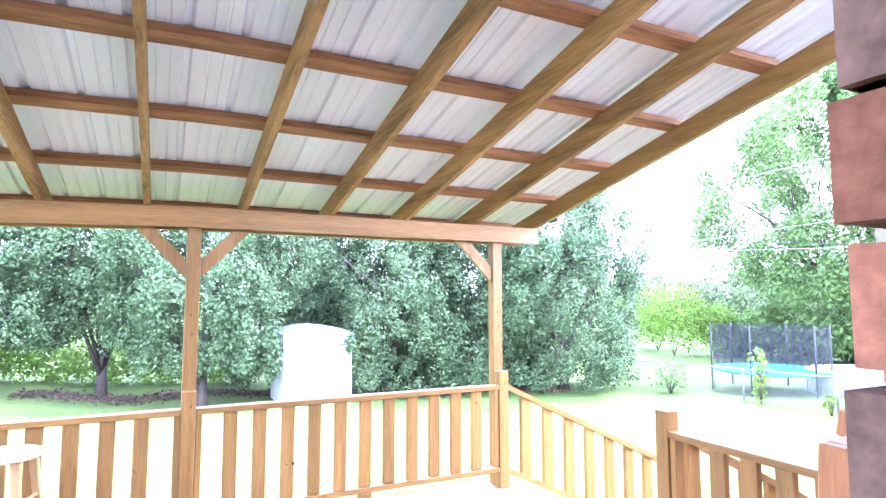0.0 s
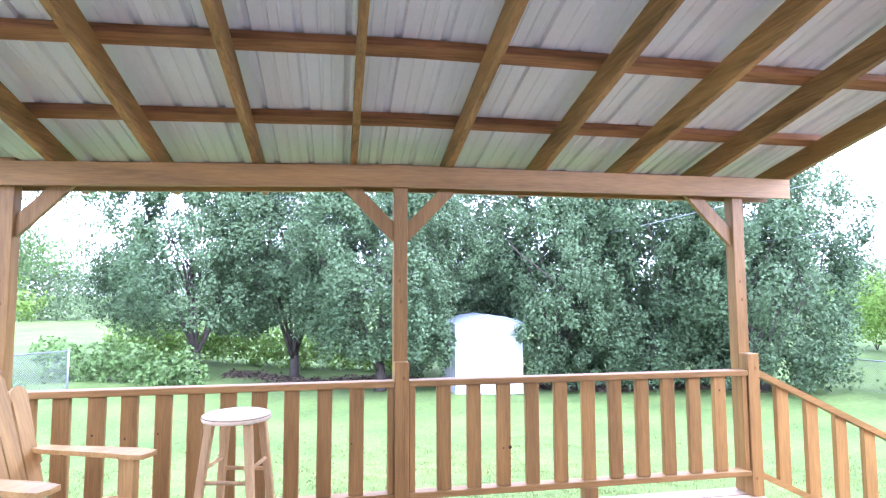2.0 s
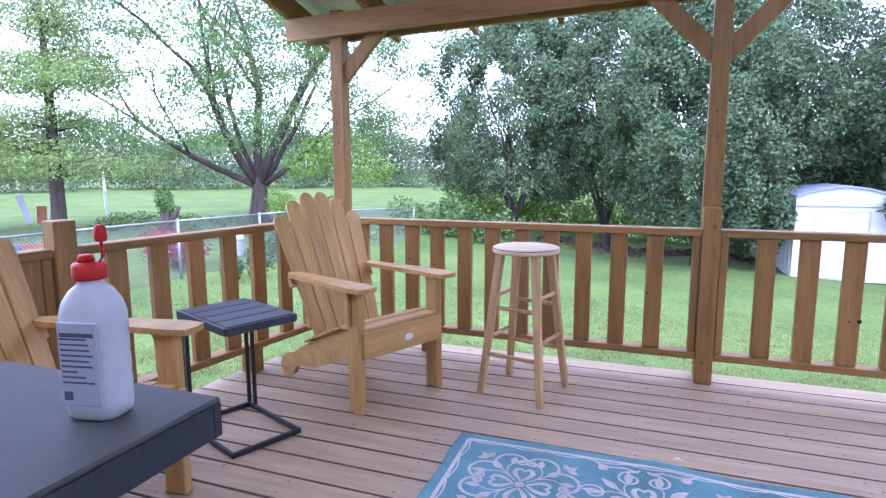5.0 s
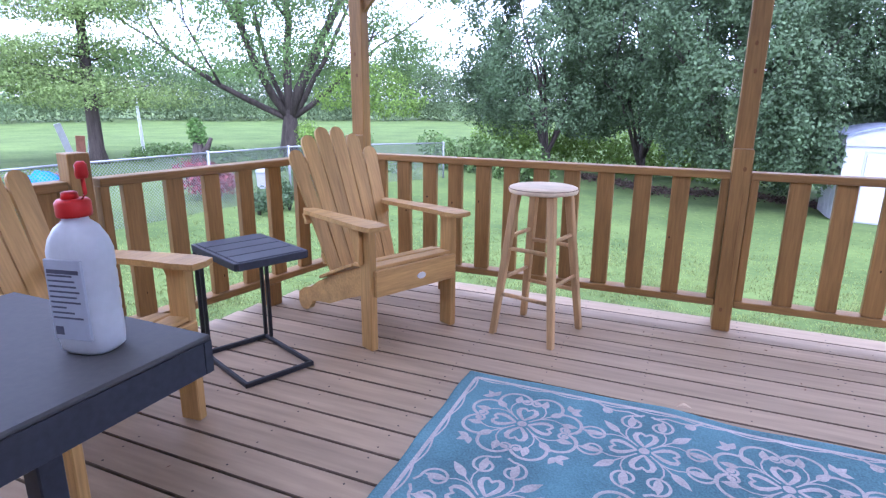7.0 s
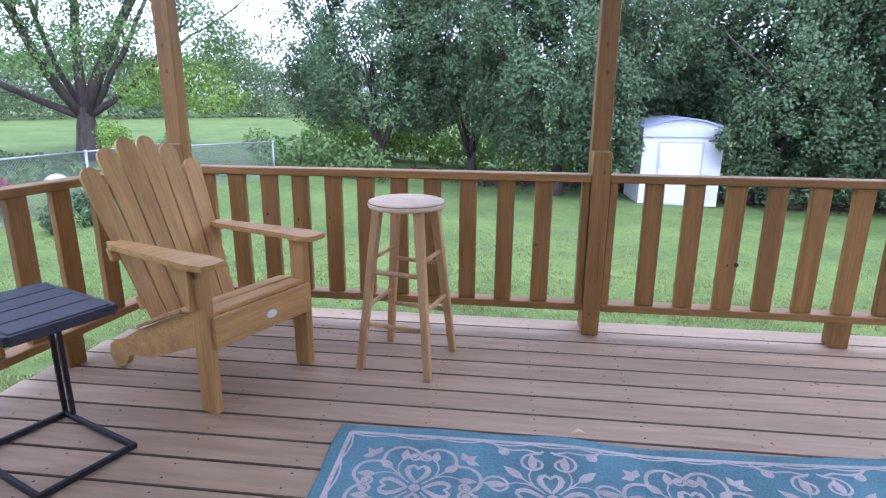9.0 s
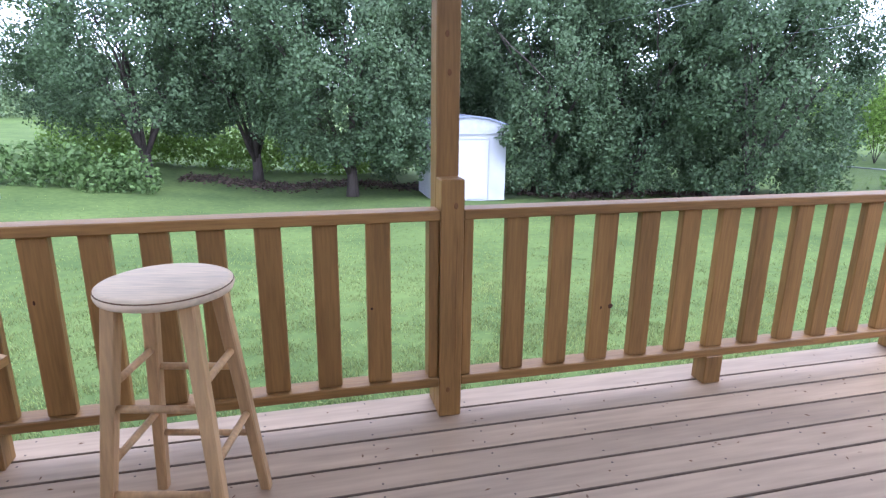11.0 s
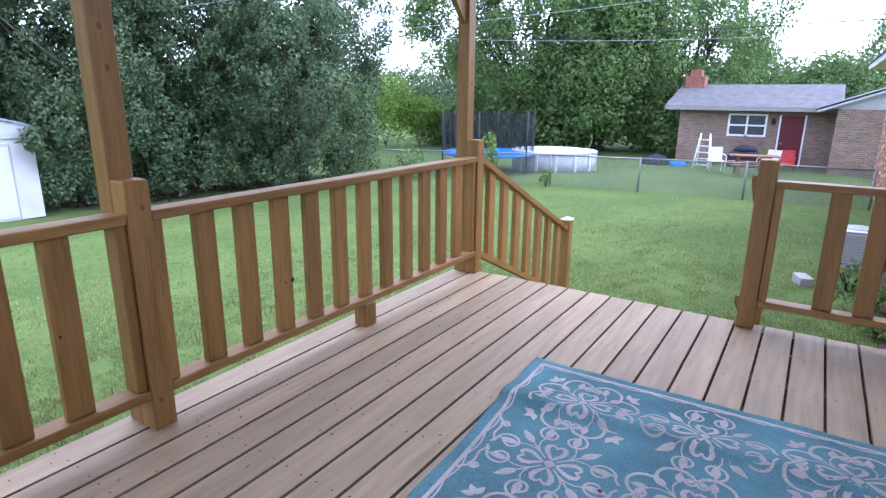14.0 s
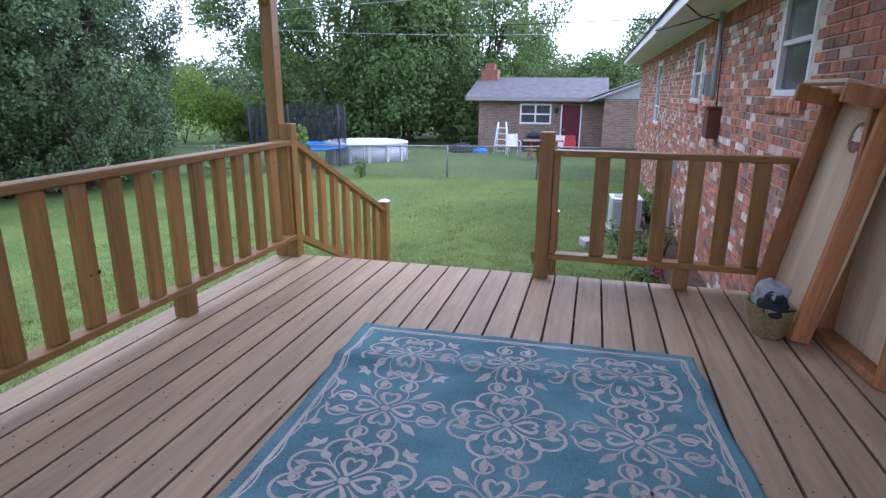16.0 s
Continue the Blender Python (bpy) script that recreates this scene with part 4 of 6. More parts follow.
# ---- the rug ----
RUG = pose(0.214, -1.7725, 0.0, 0, 0, 1.25)
RL, RW = 2.388, 1.596


def rug_z(u, v):
    q = u - 0.82 + 0.06 * v
    ridge = 0.034 * math.exp(-(q / (0.04 if q < 0 else 0.11)) ** 2) * (0.75 + 0.25 * math.sin(2.2 * v + 1))
    edge = 0.016 * max(0, v - 0.62) * 6 * (0.5 + 0.5 * math.sin(u * 7.5))
    far = 0.012 * math.exp(-((u + 0.35) / 0.16) ** 2) * smooth01(-0.2, 0.7, v)
    return 0.009 + ridge + edge * 0.3 + far


def rug_bow(u):
    """The whole rug bows a little towards the house in its middle."""
    return -0.045 * math.exp(-((u - 0.1) / 0.6) ** 2)


def make_rug():
    t = thing("area_rug", "teal woven outdoor rug with a cream scroll and flower pattern", "rug", RUG)
    nu, nv = 240, 120
    verts, faces = [], []
    for s in (0, 1):
        for j in range(nv + 1):
            for i in range(nu + 1):
                u, v = -RL / 2 + RL * i / nu, -RW / 2 + RW * j / nv
                z = rug_z(u, v)
                verts.append((u + 0.004 * math.sin(v * 17), v + 0.004 * math.sin(u * 13) + rug_bow(u), z if s == 0 else max(z - 0.008, 0.001)))
    n = nu + 1
    o = n * (nv + 1)
    for j in range(nv):
        for i in range(nu):
            q = (j * n + i, j * n + i + 1, (j + 1) * n + i + 1, (j + 1) * n + i)
            faces.append(q)
            faces.append(tuple(o + k for k in q[::-1]))
    rim = [i for i in range(n)] + [j * n + nu for j in range(1, nv + 1)] + [nv * n + i for i in range(nu - 1, -1, -1)] + [j * n for j in range(nv - 1, 0, -1)]
    for a, b in zip(rim, rim[1:] + rim[:1]):
        faces.append((b, a, o + a, o + b))
    ob = soup("woven_base", verts, faces, M_rug, t)
    ob.data.shade_smooth()
    pv, pf, lift = [], [], [0]

    def put(pts):
        i = len(pv)
        lift[0] += 1
        for u, v in pts:
            u, v = min(max(u, -RL / 2 + .006), RL / 2 - .006), min(max(v, -RW / 2 + .006), RW / 2 - .006)
            pv.append((u, v + rug_bow(u), rug_z(u, v) + 0.0011 + 0.0001 * (lift[0] % 7)))
        return i

    def ribbon(pts, w):
        """A band along pts; w: its width, or one for each point."""
        L, R = [], []
        for k, (x, y) in enumerate(pts):
            x0, y0 = pts[max(k - 1, 0)]
            x1, y1 = pts[min(k + 1, len(pts) - 1)]
            d = math.hypot(x1 - x0, y1 - y0) or 1
            ww = (w[k] if isinstance(w, list) else w * 0.88) / 2
            nx, ny = -(y1 - y0) / d * ww, (x1 - x0) / d * ww
            L.append((x + nx, y + ny))
            R.append((x - nx, y - ny))
        a = put(L + R)
        b = a + len(L)
        for k in range(len(pts) - 1):
            pf.append((b + k, b + k + 1, a + k + 1, a + k))

    def leaf(cx, cy, ang, length, width):
        n = 7
        pts = [(cx + math.cos(ang) * length * k / n, cy + math.sin(ang) * length * k / n) for k in range(n + 1)]
        ribbon(pts, [max(0.002, width * math.sin(math.pi * (k / n) ** 0.8)) for k in range(n + 1)])

    def spiral(cx, cy, ang, r, turn, w=0.013):
        n = 18
        pts = []
        for k in range(n + 1):
            a = ang + turn * k / n * 2 * math.pi * 1.15
            rr = r * (1 - 0.78 * k / n)
            pts.append((cx + rr * math.cos(a), cy + rr * math.sin(a)))
        ribbon(pts, w)
        x, y = pts[-1]
        dot(x, y, 0.0135)

    def dot(cx, cy, r):
        i = put([(cx, cy)] + [(cx + r * math.cos(2 * math.pi * k / 10), cy + r * math.sin(2 * math.pi * k / 10)) for k in range(10)])
        for k in range(10):
            pf.append((i, i + 1 + k, i + 1 + (k + 1) % 10))

    def flower(cx, cy, a0=0.0, reach=1.0):
        dot(cx, cy, 0.019)
        for k in range(4):
            a = a0 + k * math.pi / 2
            ca, sa = math.cos(a), math.sin(a)
            # an open heart-shaped petal
            side = ((0.024, 0.0), (0.042, 0.013), (0.064, 0.028), (0.086, 0.035), (0.104, 0.030), (0.111, 0.017), (0.104, 0.006), (0.092, 0.0))
            wid = [0.009, 0.014, 0.019, 0.021, 0.018, 0.014, 0.010, 0.006]
            for s in (-1, 1):
                ribbon([(cx + ca * r - sa * o * s, cy + sa * r + ca * o * s) for r, o in side], wid)
            b = a + math.pi / 4
            ribbon([(cx + r * math.cos(b), cy + r * math.sin(b)) for r in (0.03, 0.07, 0.11, 0.135)], 0.007)
            leaf(cx + 0.125 * math.cos(b), cy + 0.125 * math.sin(b), b, 0.066 * reach, 0.034)
            for s in (-1, 1):
                pts = [(cx + (0.055 + 0.10 * q) * math.cos(b + s * 0.42 * q * q), cy + (0.055 + 0.10 * q) * math.sin(b + s * 0.42 * q * q)) for q in (0, .25, .5, .75, 1)]
                ribbon(pts, 0.0065)
                e = b + s * 0.42
                leaf(cx + 0.148 * math.cos(e), cy + 0.148 * math.sin(e), e + s * 0.35, 0.06 * reach, 0.031)

    def medallion(cx, cy, tips):
        flower(cx, cy)
        for k in range(8):
            # eight scallops make the ring; those beside the sides end in inward curls
            m = k * math.pi / 4 + math.pi / 8
            mx, my = cx + 0.158 * math.cos(m), cy + 0.158 * math.sin(m)
            toward = 1 if k % 2 else -1
            ribbon([(mx + 0.064 * math.cos(m + 1.55 * i / 9), my + 0.064 * math.sin(m + 1.55 * i / 9)) for i in range(-9, 10)], 0.0145)
            e = m + toward * 1.6
            spiral(mx + 0.040 * math.cos(e), my + 0.040 * math.sin(e), e, 0.024, toward * 0.75, 0.0115)
        for k in range(4):
            d = k * math.pi / 2 + math.pi / 4
            if tips:
                tip = (cx + 0.222 * math.cos(d), cy + 0.222 * math.sin(d))
                for w in (-1.1, 0, 1.1):
                    leaf(*tip, d + w, 0.048, 0.027)

    def spray(cx, cy, edge):
        flower(cx, cy, 0.0, 1.35)
        for k in range(4):
            a = k * math.pi / 2
            ca, sa = math.cos(a), math.sin(a)
            for s in (-1, 1):
                # a pair of scrolls facing the flower
                pts = []
                for i in range(25):
                    q = i / 24
                    th = -s * 0.2 + s * 6.3 * q
                    rr = 0.052 * (1 - 0.66 * q)
                    u, o = 0.172 + rr * math.cos(th), s * 0.047 + rr * math.sin(th)
                    pts.append((cx + ca * u - sa * o, cy + sa * u + ca * o))
                pts.insert(0, (cx + ca * 0.238 - sa * s * 0.012, cy + sa * 0.238 + ca * s * 0.012))
                ribbon(pts, 0.0115)
                dot(*pts[-1], 0.0115)
                if edge and k == (1 if edge > 0 else 3):
                    arc = [(0.225, s * 0.02), (0.245, s * 0.07), (0.238, s * 0.12), (0.25, s * 0.165), (0.275, s * 0.19)]
                    ribbon([(cx + ca * u - sa * o, cy + sa * u + ca * o) for u, o in arc], 0.0115)
                    u, o = 0.228, s * 0.145
                    spiral(cx + ca * u - sa * o, cy + sa * u + ca * o, a + s * 0.6, 0.022, s, 0.009)

    nx, ny = 5, 3
    px, py = (RL - 0.22) / nx, (RW - 0.2) / ny
    for i in range(nx):
        for j in range(ny):
            cx, cy = (i - (nx - 1) / 2) * px, (j - (ny - 1) / 2) * py
            if (i + j) % 2 == 0:
                medallion(cx, cy, j != 1)
            else:
                spray(cx, cy, j - 1)
    for off, w in ((0.05, 0.018),):
        U, V = RL / 2 - off, RW / 2 - off
        for (ax, ay), (bx, by) in (((-U, -V), (U, -V)), ((U, -V), (U, V)), ((U, V), (-U, V)), ((-U, V), (-U, -V))):
            ribbon([(ax + (bx - ax) * k / 80, ay + (by - ay) * k / 80) for k in range(81)], w)
            n = 14 if ay == by else 9
            for k in range(n):
                q0, q1 = k / n, (k + 1) / n
                pts = []
                for i in range(11):
                    q = q0 + (q1 - q0) * i / 10
                    inn = 0.006 + 0.014 * math.sin(math.pi * i / 10)
                    x, y = ax + (bx - ax) * q, ay + (by - ay) * q
                    if ay == by:
                        y -= math.copysign(inn, ay)
                    else:
                        x -= math.copysign(inn, ax)
                    pts.append((x, y))
                ribbon(pts, 0.008)
    soup("scroll_pattern", pv, pf, M_rugw, t, "cream scrolls, leaves and flowers")


make_rug()


# ---- cornhole boards and basket by the wall ----
def cornhole(x, label, y=-3.09, lean=0.22, legs=True, turn=5):
    tilt = math.degrees(math.atan2(lean, 1.18))
    t = thing("cornhole_board", label, "game board", pose(x, y, 0.002, 0, 0, turn) @ pose(0, 0, 0, tilt), "cornhole boards")
    w, h, d = 0.305, 1.22, 0.09
    bm = bmesh.new()
    seg = 24
    cz, r = h - 0.23, 0.076
    outer = []
    ring = [bm.verts.new((r * math.cos(2 * math.pi * k / seg), 0, cz + r * math.sin(2 * math.pi * k / seg))) for k in range(seg)]
    def edge_pt(a):
        c, s = math.cos(a), math.sin(a)
        k = min(w / abs(c) if abs(c) > 1e-6 else 9, ((h - cz) if s > 0 else cz) / abs(s) if abs(s) > 1e-6 else 9)
        return (k * c, 0, cz + k * s)
    outer = [bm.verts.new(edge_pt(2 * math.pi * k / seg)) for k in range(seg)]
    for k in range(seg):
        bm.faces.new((ring[k], ring[(k + 1) % seg], outer[(k + 1) % seg], outer[k]))
    for c in ((-w, 0), (w, 0), (w, h), (-w, h)):
        near = sorted(outer, key=lambda v: (v.co.x - c[0]) ** 2 + (v.co.z - c[1]) ** 2)[:2]
        if min((v.co.x - c[0]) ** 2 + (v.co.z - c[1]) ** 2 for v in near) > 1e-6:
            bm.faces.new((near[0], bm.verts.new((c[0], 0, c[1])), near[1]))
    bmesh.ops.recalc_face_normals(bm, faces=bm.faces[:])
    ex = bmesh.ops.extrude_face_region(bm, geom=bm.faces[:])
    bmesh.ops.translate(bm, verts=[v for v in ex["geom"] if isinstance(v, bmesh.types.BMVert)], vec=(0, -0.014, 0))
    bmesh.ops.recalc_face_normals(bm, faces=bm.faces[:])
    part("panel", bm, M_ply, t, "pale plywood panel with a round hole")
    for dd in ((-w, -w + 0.038, 0.0005, d, 0, h), (w - 0.038, w, 0.0005, d, 0, h), (-w + 0.0385, w - 0.0385, 0.0005, d, 0, 0.038), (-w + 0.0385, w - 0.0385, 0.0005, d, h - 0.038, h)):
        boxpart("frame_rail", t, M_frame2, dd, 0.004)
    for s in (-1, 1) if legs else ():
        boxpart("folding_leg", t, M_frame2, (s * 0.245 - 0.019, s * 0.245 + 0.019, d - 0.07, d + 0.16, h - 0.10, h - 0.015), 0.006, label="reddish stained folding leg")
    if legs:
        boxpart("leg_brace", t, M_ply, (-0.225, 0.225, d + 0.07, d + 0.15, h - 0.014, h + 0.004), 0.003)
    return t


cornhole(2.03, "wooden cornhole board with reddish frame leaning against the brick wall")
cornhole(1.61, "wooden cornhole board standing behind another against the wall", -3.29, 0.07, False)


def make_basket():
    t = thing("metal_basket", "gold pressed metal basket holding grey cloth bags on the deck", "basket", pose(1.82, -2.95, 0, 0, 0, 20) @ Matrix.Diagonal((0.94, 0.94, 0.88, 1)))
    bm = bmesh.new()
    seg = 28
    prof = [(0.075, 0.001), (0.08, 0.004), (0.084, 0.02), (0.10, 0.09), (0.117, 0.165), (0.124, 0.185), (0.126, 0.19), (0.121, 0.19), (0.112, 0.165), (0.09, 0.07), (0.075, 0.02)]
    lathe(bm, prof, seg, sx=1.15, sy=0.85)
    for v in bm.verts:
        a = math.atan2(v.co.y, v.co.x)
        if 0.02 < v.co.z < 0.17:
            v.co *= 1 + 0.006 * math.sin(14 * a) * (1 if v.co.z > 0.05 else -1)
    part("basket_body", bm, M_basket, t, "", True)
    verts, faces = [], []
    for row in range(6):
        for k in range(26):
            a = 2 * math.pi * (k + 0.5 * (row % 2)) / 26
            z = 0.03 + 0.024 * row
            r = 0.0865 + 0.22 * (z - 0.02)
            c = Vector((1.15 * r * math.cos(a), 0.85 * r * math.sin(a), z))
            tx = Vector((-math.sin(a), math.cos(a), 0)) * 0.009
            up = Vector((0.2 * math.cos(a), 0.2 * math.sin(a), 1)).normalized() * 0.011
            n = Vector((math.cos(a), math.sin(a), 0)) * 0.004
            i = len(verts)
            verts += [tuple(c - tx), tuple(c + up), tuple(c + tx), tuple(c - up), tuple(c + n)]
            faces += [(i, i + 1, i + 4), (i + 1, i + 2, i + 4), (i + 2, i + 3, i + 4), (i + 3, i, i + 4)]
    soup("embossing", verts, faces, M_basket, t, "raised diamond relief")
    for nm, lab, mat, c, r, seed, off in (("cloth_bag", "crumpled grey drawstring cloth bag in a basket", M_cloth, (0.02, -0.01, 0.20), (0.115, 0.08, 0.11), 3, 0), ("dark_cloth", "crumpled dark navy cloth in a basket", M_clothd, (-0.05, 0.02, 0.18), (0.075, 0.07, 0.085), 8, 1)):
        bm = bmesh.new()
        bmesh.ops.create_icosphere(bm, subdivisions=4, radius=1)
        for v in bm.verts:
            n = noise.noise(v.co * 1.6 + Vector((seed, 0, 0))) * 0.35 + noise.noise(v.co * 4 + Vector((0, seed, 0))) * 0.16
            v.co = Vector((v.co.x * r[0], v.co.y * r[1], v.co.z * r[2])) * (1 + n)
            if v.co.z < -0.03:
                v.co.z = -0.03
        ob = part(nm, bm, mat, None, lab, True)
        ob.matrix_basis = pose(1.82, -2.95, 0, 0, 0, 20) @ Matrix.Diagonal((0.94, 0.94, 0.88, 1)) @ Matrix.Translation(c)
        ob["category"] = "cloth bag"
        if not off:
            bm = bmesh.new()
            tube(bm, [(0.06, -0.03, 0.11), (0.10, -0.05, 0.09), (0.105, -0.06, 0.02), (0.09, -0.07, -0.03)], 0.005, 6)
            part("drawstring", bm, M_rugw, ob, "pale cord", True)


make_basket()
for x, y, a in ((-0.11, -0.945, 8),):
    bm = bmesh.new()
    n = 8
    pts = [(0.055 * (k / n - 0.5), 0.006 * math.sin(math.pi * k / n), 0.004 + 0.012 * math.sin(math.pi * k / n)) for k in range(n + 1)]
    L = [bm.verts.new((p[0], p[1] - 0.007 * math.sin(math.pi * (k + .3) / (n + .6)), p[2])) for k, p in enumerate(pts)]
    R = [bm.verts.new((p[0], p[1] + 0.007 * math.sin(math.pi * (k + .3) / (n + .6)), p[2] + 0.003)) for k, p in enumerate(pts)]
    for k in range(n):
        bm.faces.new((L[k], L[k + 1], R[k + 1], R[k]))
    ex = bmesh.ops.extrude_face_region(bm, geom=bm.faces[:])
    bmesh.ops.translate(bm, verts=[v for v in ex["geom"] if isinstance(v, bmesh.types.BMVert)], vec=(0, 0, -0.001))
    ob = part("fallen_leaf", bm, M_seat, None, "curled pale dry leaf lying on the deck boards")
    ob.matrix_basis = pose(x, y, 0.0, 0, 0, a)
    ob["category"] = "leaf"

# ---- trees and shrubs ----
def leaf_cloud(rng, blobs, count, size, up=0.35):
    """Small folded leaves scattered through blobs (centre, radii), denser towards the outside."""
    vol = np.array([b[1][0] * b[1][1] * b[1][2] for b in blobs]) ** 0.67
    pick = rng.choice(len(blobs), count, p=vol / vol.sum())
    c = np.array([b[0] for b in blobs])[pick]
    r = np.array([b[1] for b in blobs])[pick]
    d = rng.normal(size=(count, 3))
    d /= np.linalg.norm(d, axis=1)[:, None]
    rad = rng.uniform(0.25, 1, count) ** 0.45
    lump = 1 + 0.16 * np.sin(5 * d[:, 0] + 3 * c[:, 0]) * np.cos(4 * d[:, 2] + 2 * c[:, 1])
    p = c + d * r * (rad * lump)[:, None]
    n = d + rng.normal(size=(count, 3)) * 0.7 + np.array([0, 0, up])
    n /= np.linalg.norm(n, axis=1)[:, None]
    t = np.cross(n, rng.normal(size=(count, 3)))
    t /= np.linalg.norm(t, axis=1)[:, None]
    b = np.cross(n, t)
    s = size * rng.uniform(0.6, 1.25, count)[:, None]
    v = np.stack([p - t * s * 0.62, p + b * s * 0.36 - n * s * 0.08, p + t * s * 0.62, p - b * s * 0.36 - n * s * 0.08], axis=1).reshape(-1, 3)
    f = np.arange(4 * count).reshape(-1, 4)
    return v, f


def leaf_object(name, v, f, mat, parent=None, label="", kind=""):
    me = bpy.data.meshes.new(name)
    me.vertices.add(len(v))
    me.vertices.foreach_set("co", v.astype(np.float32).ravel())
    me.loops.add(f.size)
    me.loops.foreach_set("vertex_index", f.astype(np.int32).ravel())
    me.polygons.add(len(f))
    me.polygons.foreach_set("loop_start", np.arange(0, f.size, 4, dtype=np.int32))
    me.update(calc_edges=True)
    me.validate()
    me.materials.append(mat)
    ob = new(name, me)
    ob.parent = parent
    return tagged(ob, label, kind=kind)


def limb(bm, rng, p, d, length, r, depth, ends, bend=0.25, split=3):
    n = 5
    pts, rad = [p], [r]
    for k in range(n):
        d = (d + Vector((rng.normal() * bend * 0.4, rng.normal() * bend * 0.4, 0.10 * bend))).normalized()
        p = p + d * length / n
        pts.append(p)
        rad.append(r * (1 - 0.5 * (k + 1) / n))
    tube(bm, pts, rad, 7 if r > 0.05 else 5)
    if depth == 0:
        ends.append(p)
        return
    for k in range(split):
        a = rng.uniform(0, 2 * math.pi)
        dd = (d + Vector((math.cos(a), math.sin(a), rng.uniform(-0.1, 0.5))) * rng.uniform(0.45, 0.85)).normalized()
        limb(bm, rng, pts[-1 - (k % 3)], dd, length * rng.uniform(0.55, 0.8), rad[-1] * 0.75, depth - 1, ends, bend, split)


def sprig_crown(rng, height, width, low, sprigs, count, size, belly=0.0, spread=(0.2, 0.46)):
    """Leaves gathered in many small sprigs that hang on the shell of an uneven ovoid crown."""
    q = rng.uniform(0, 1, sprigs) ** 0.9
    a = rng.uniform(0, 2 * np.pi, sprigs)
    prof = np.sin(np.pi * np.clip(0.15 + belly * (q - 0.5) + 0.83 * q, 0, 1)) ** 0.55
    lobes = 1 + 0.13 * np.sin(3 * a + 7 * q + rng.uniform(0, 6)) + 0.10 * np.sin(5 * a - 9 * q + rng.uniform(0, 6)) + rng.normal(size=sprigs) * 0.03
    r = width * prof * lobes * rng.uniform(0.02, 1, sprigs) ** 0.3
    c = np.stack([r * np.cos(a), r * np.sin(a), height * (low + (1 - low) * q)], 1)
    big = rng.uniform(*spread, sprigs)
    pick = rng.choice(sprigs, count, p=big ** 2 / (big ** 2).sum())
    d = rng.normal(size=(count, 3))
    d /= np.linalg.norm(d, axis=1)[:, None]
    p = c[pick] + d * (big[pick] * rng.uniform(0.1, 1, count) ** 0.5)[:, None] * np.array([1, 1, 1.25])
    out = np.stack([np.cos(a[pick]), np.sin(a[pick]), np.full(count, 0.45)], 1)
    n = d * 0.5 + out * 0.6 + rng.normal(size=(count, 3)) * 0.75
    n /= np.linalg.norm(n, axis=1)[:, None]
    t = np.cross(n, rng.normal(size=(count, 3)))
    t /= np.linalg.norm(t, axis=1)[:, None]
    b = np.cross(n, t)
    s = size * rng.uniform(0.6, 1.25, count)[:, None]
    return np.stack([p - t * s * 0.62, p + b * s * 0.38 - n * s * 0.1, p + t * s * 0.62, p - b * s * 0.38 - n * s * 0.1], axis=1)


def sprig_tree(name, x, y, height, width, low, label, leaf, sprigs, count, size, seed, group, trunk_r, belly=0.0, spread=(0.2, 0.46), clear=None):
    rng = np.random.default_rng(seed)
    z = ground_z(x, y)
    t = thing(name, label, "tree", pose(x, y, z), group)
    bm = bmesh.new()
    ends = []
    for k in range(6):
        a = k * 1.05 + rng.uniform(-.4, .4)
        lean = rng.uniform(0.2, 0.55)
        limb(bm, rng, Vector((0, 0, height * 0.07)), Vector((lean * math.cos(a), lean * math.sin(a), 1)), height * 0.42, trunk_r * 0.5, 1, ends, 0.22, 3)
    tube(bm, [(0, 0, -0.1), (0.02, 0, height * 0.05), (0.0, 0.02, height * 0.11)], [trunk_r * 1.4, trunk_r * 1.05, trunk_r * 0.9], 10)
    part("trunk", bm, M_bark, t, "", True)
    quads = sprig_crown(rng, height, width, low, sprigs, count, size, belly, spread)
    keep = quads[:, 0, 2] > 0.2
    if clear:
        cx, cy, cz = quads[:, 0, 0] + x, quads[:, 0, 1] + y, quads[:, 0, 2] + z
        keep &= ~((cx > clear[0]) & (cx < clear[1]) & (cy > clear[2]) & (cy < clear[3]) & (cz < clear[4]))
    v = quads[keep].reshape(-1, 3)
    leaf_object("crown", v, np.arange(len(v)).reshape(-1, 4), leaf, t)
    return t


HEDGE = "row of dense pear trees at the end of the lawn"
for k, (x, y, h, w, low) in enumerate(((-5.5, 19.0, 8.2, 3.7, 0.19), (-2.0, 19.6, 8.8, 3.3, 0.23), (1.1, 16.5, 8.4, 3.1, 0.15), (4.3, 20.2, 9.2, 3.4, 0.06),
                                       (7.7, 17.0, 8.8, 3.1, 0.035), (10.8, 15.8, 8.6, 3.1, 0.035), (13.3, 13.2, 8.2, 3.1, 0.03))):
    sprig_tree("pear_tree", x, y, h, w, low, "dense dark green pear tree with a rounded crown", M_leaf, 760, 78000, 0.092, 20 + k, HEDGE, 0.17,
               clear=(3.3, 5.75, 14.85, 17.45, 1.2))


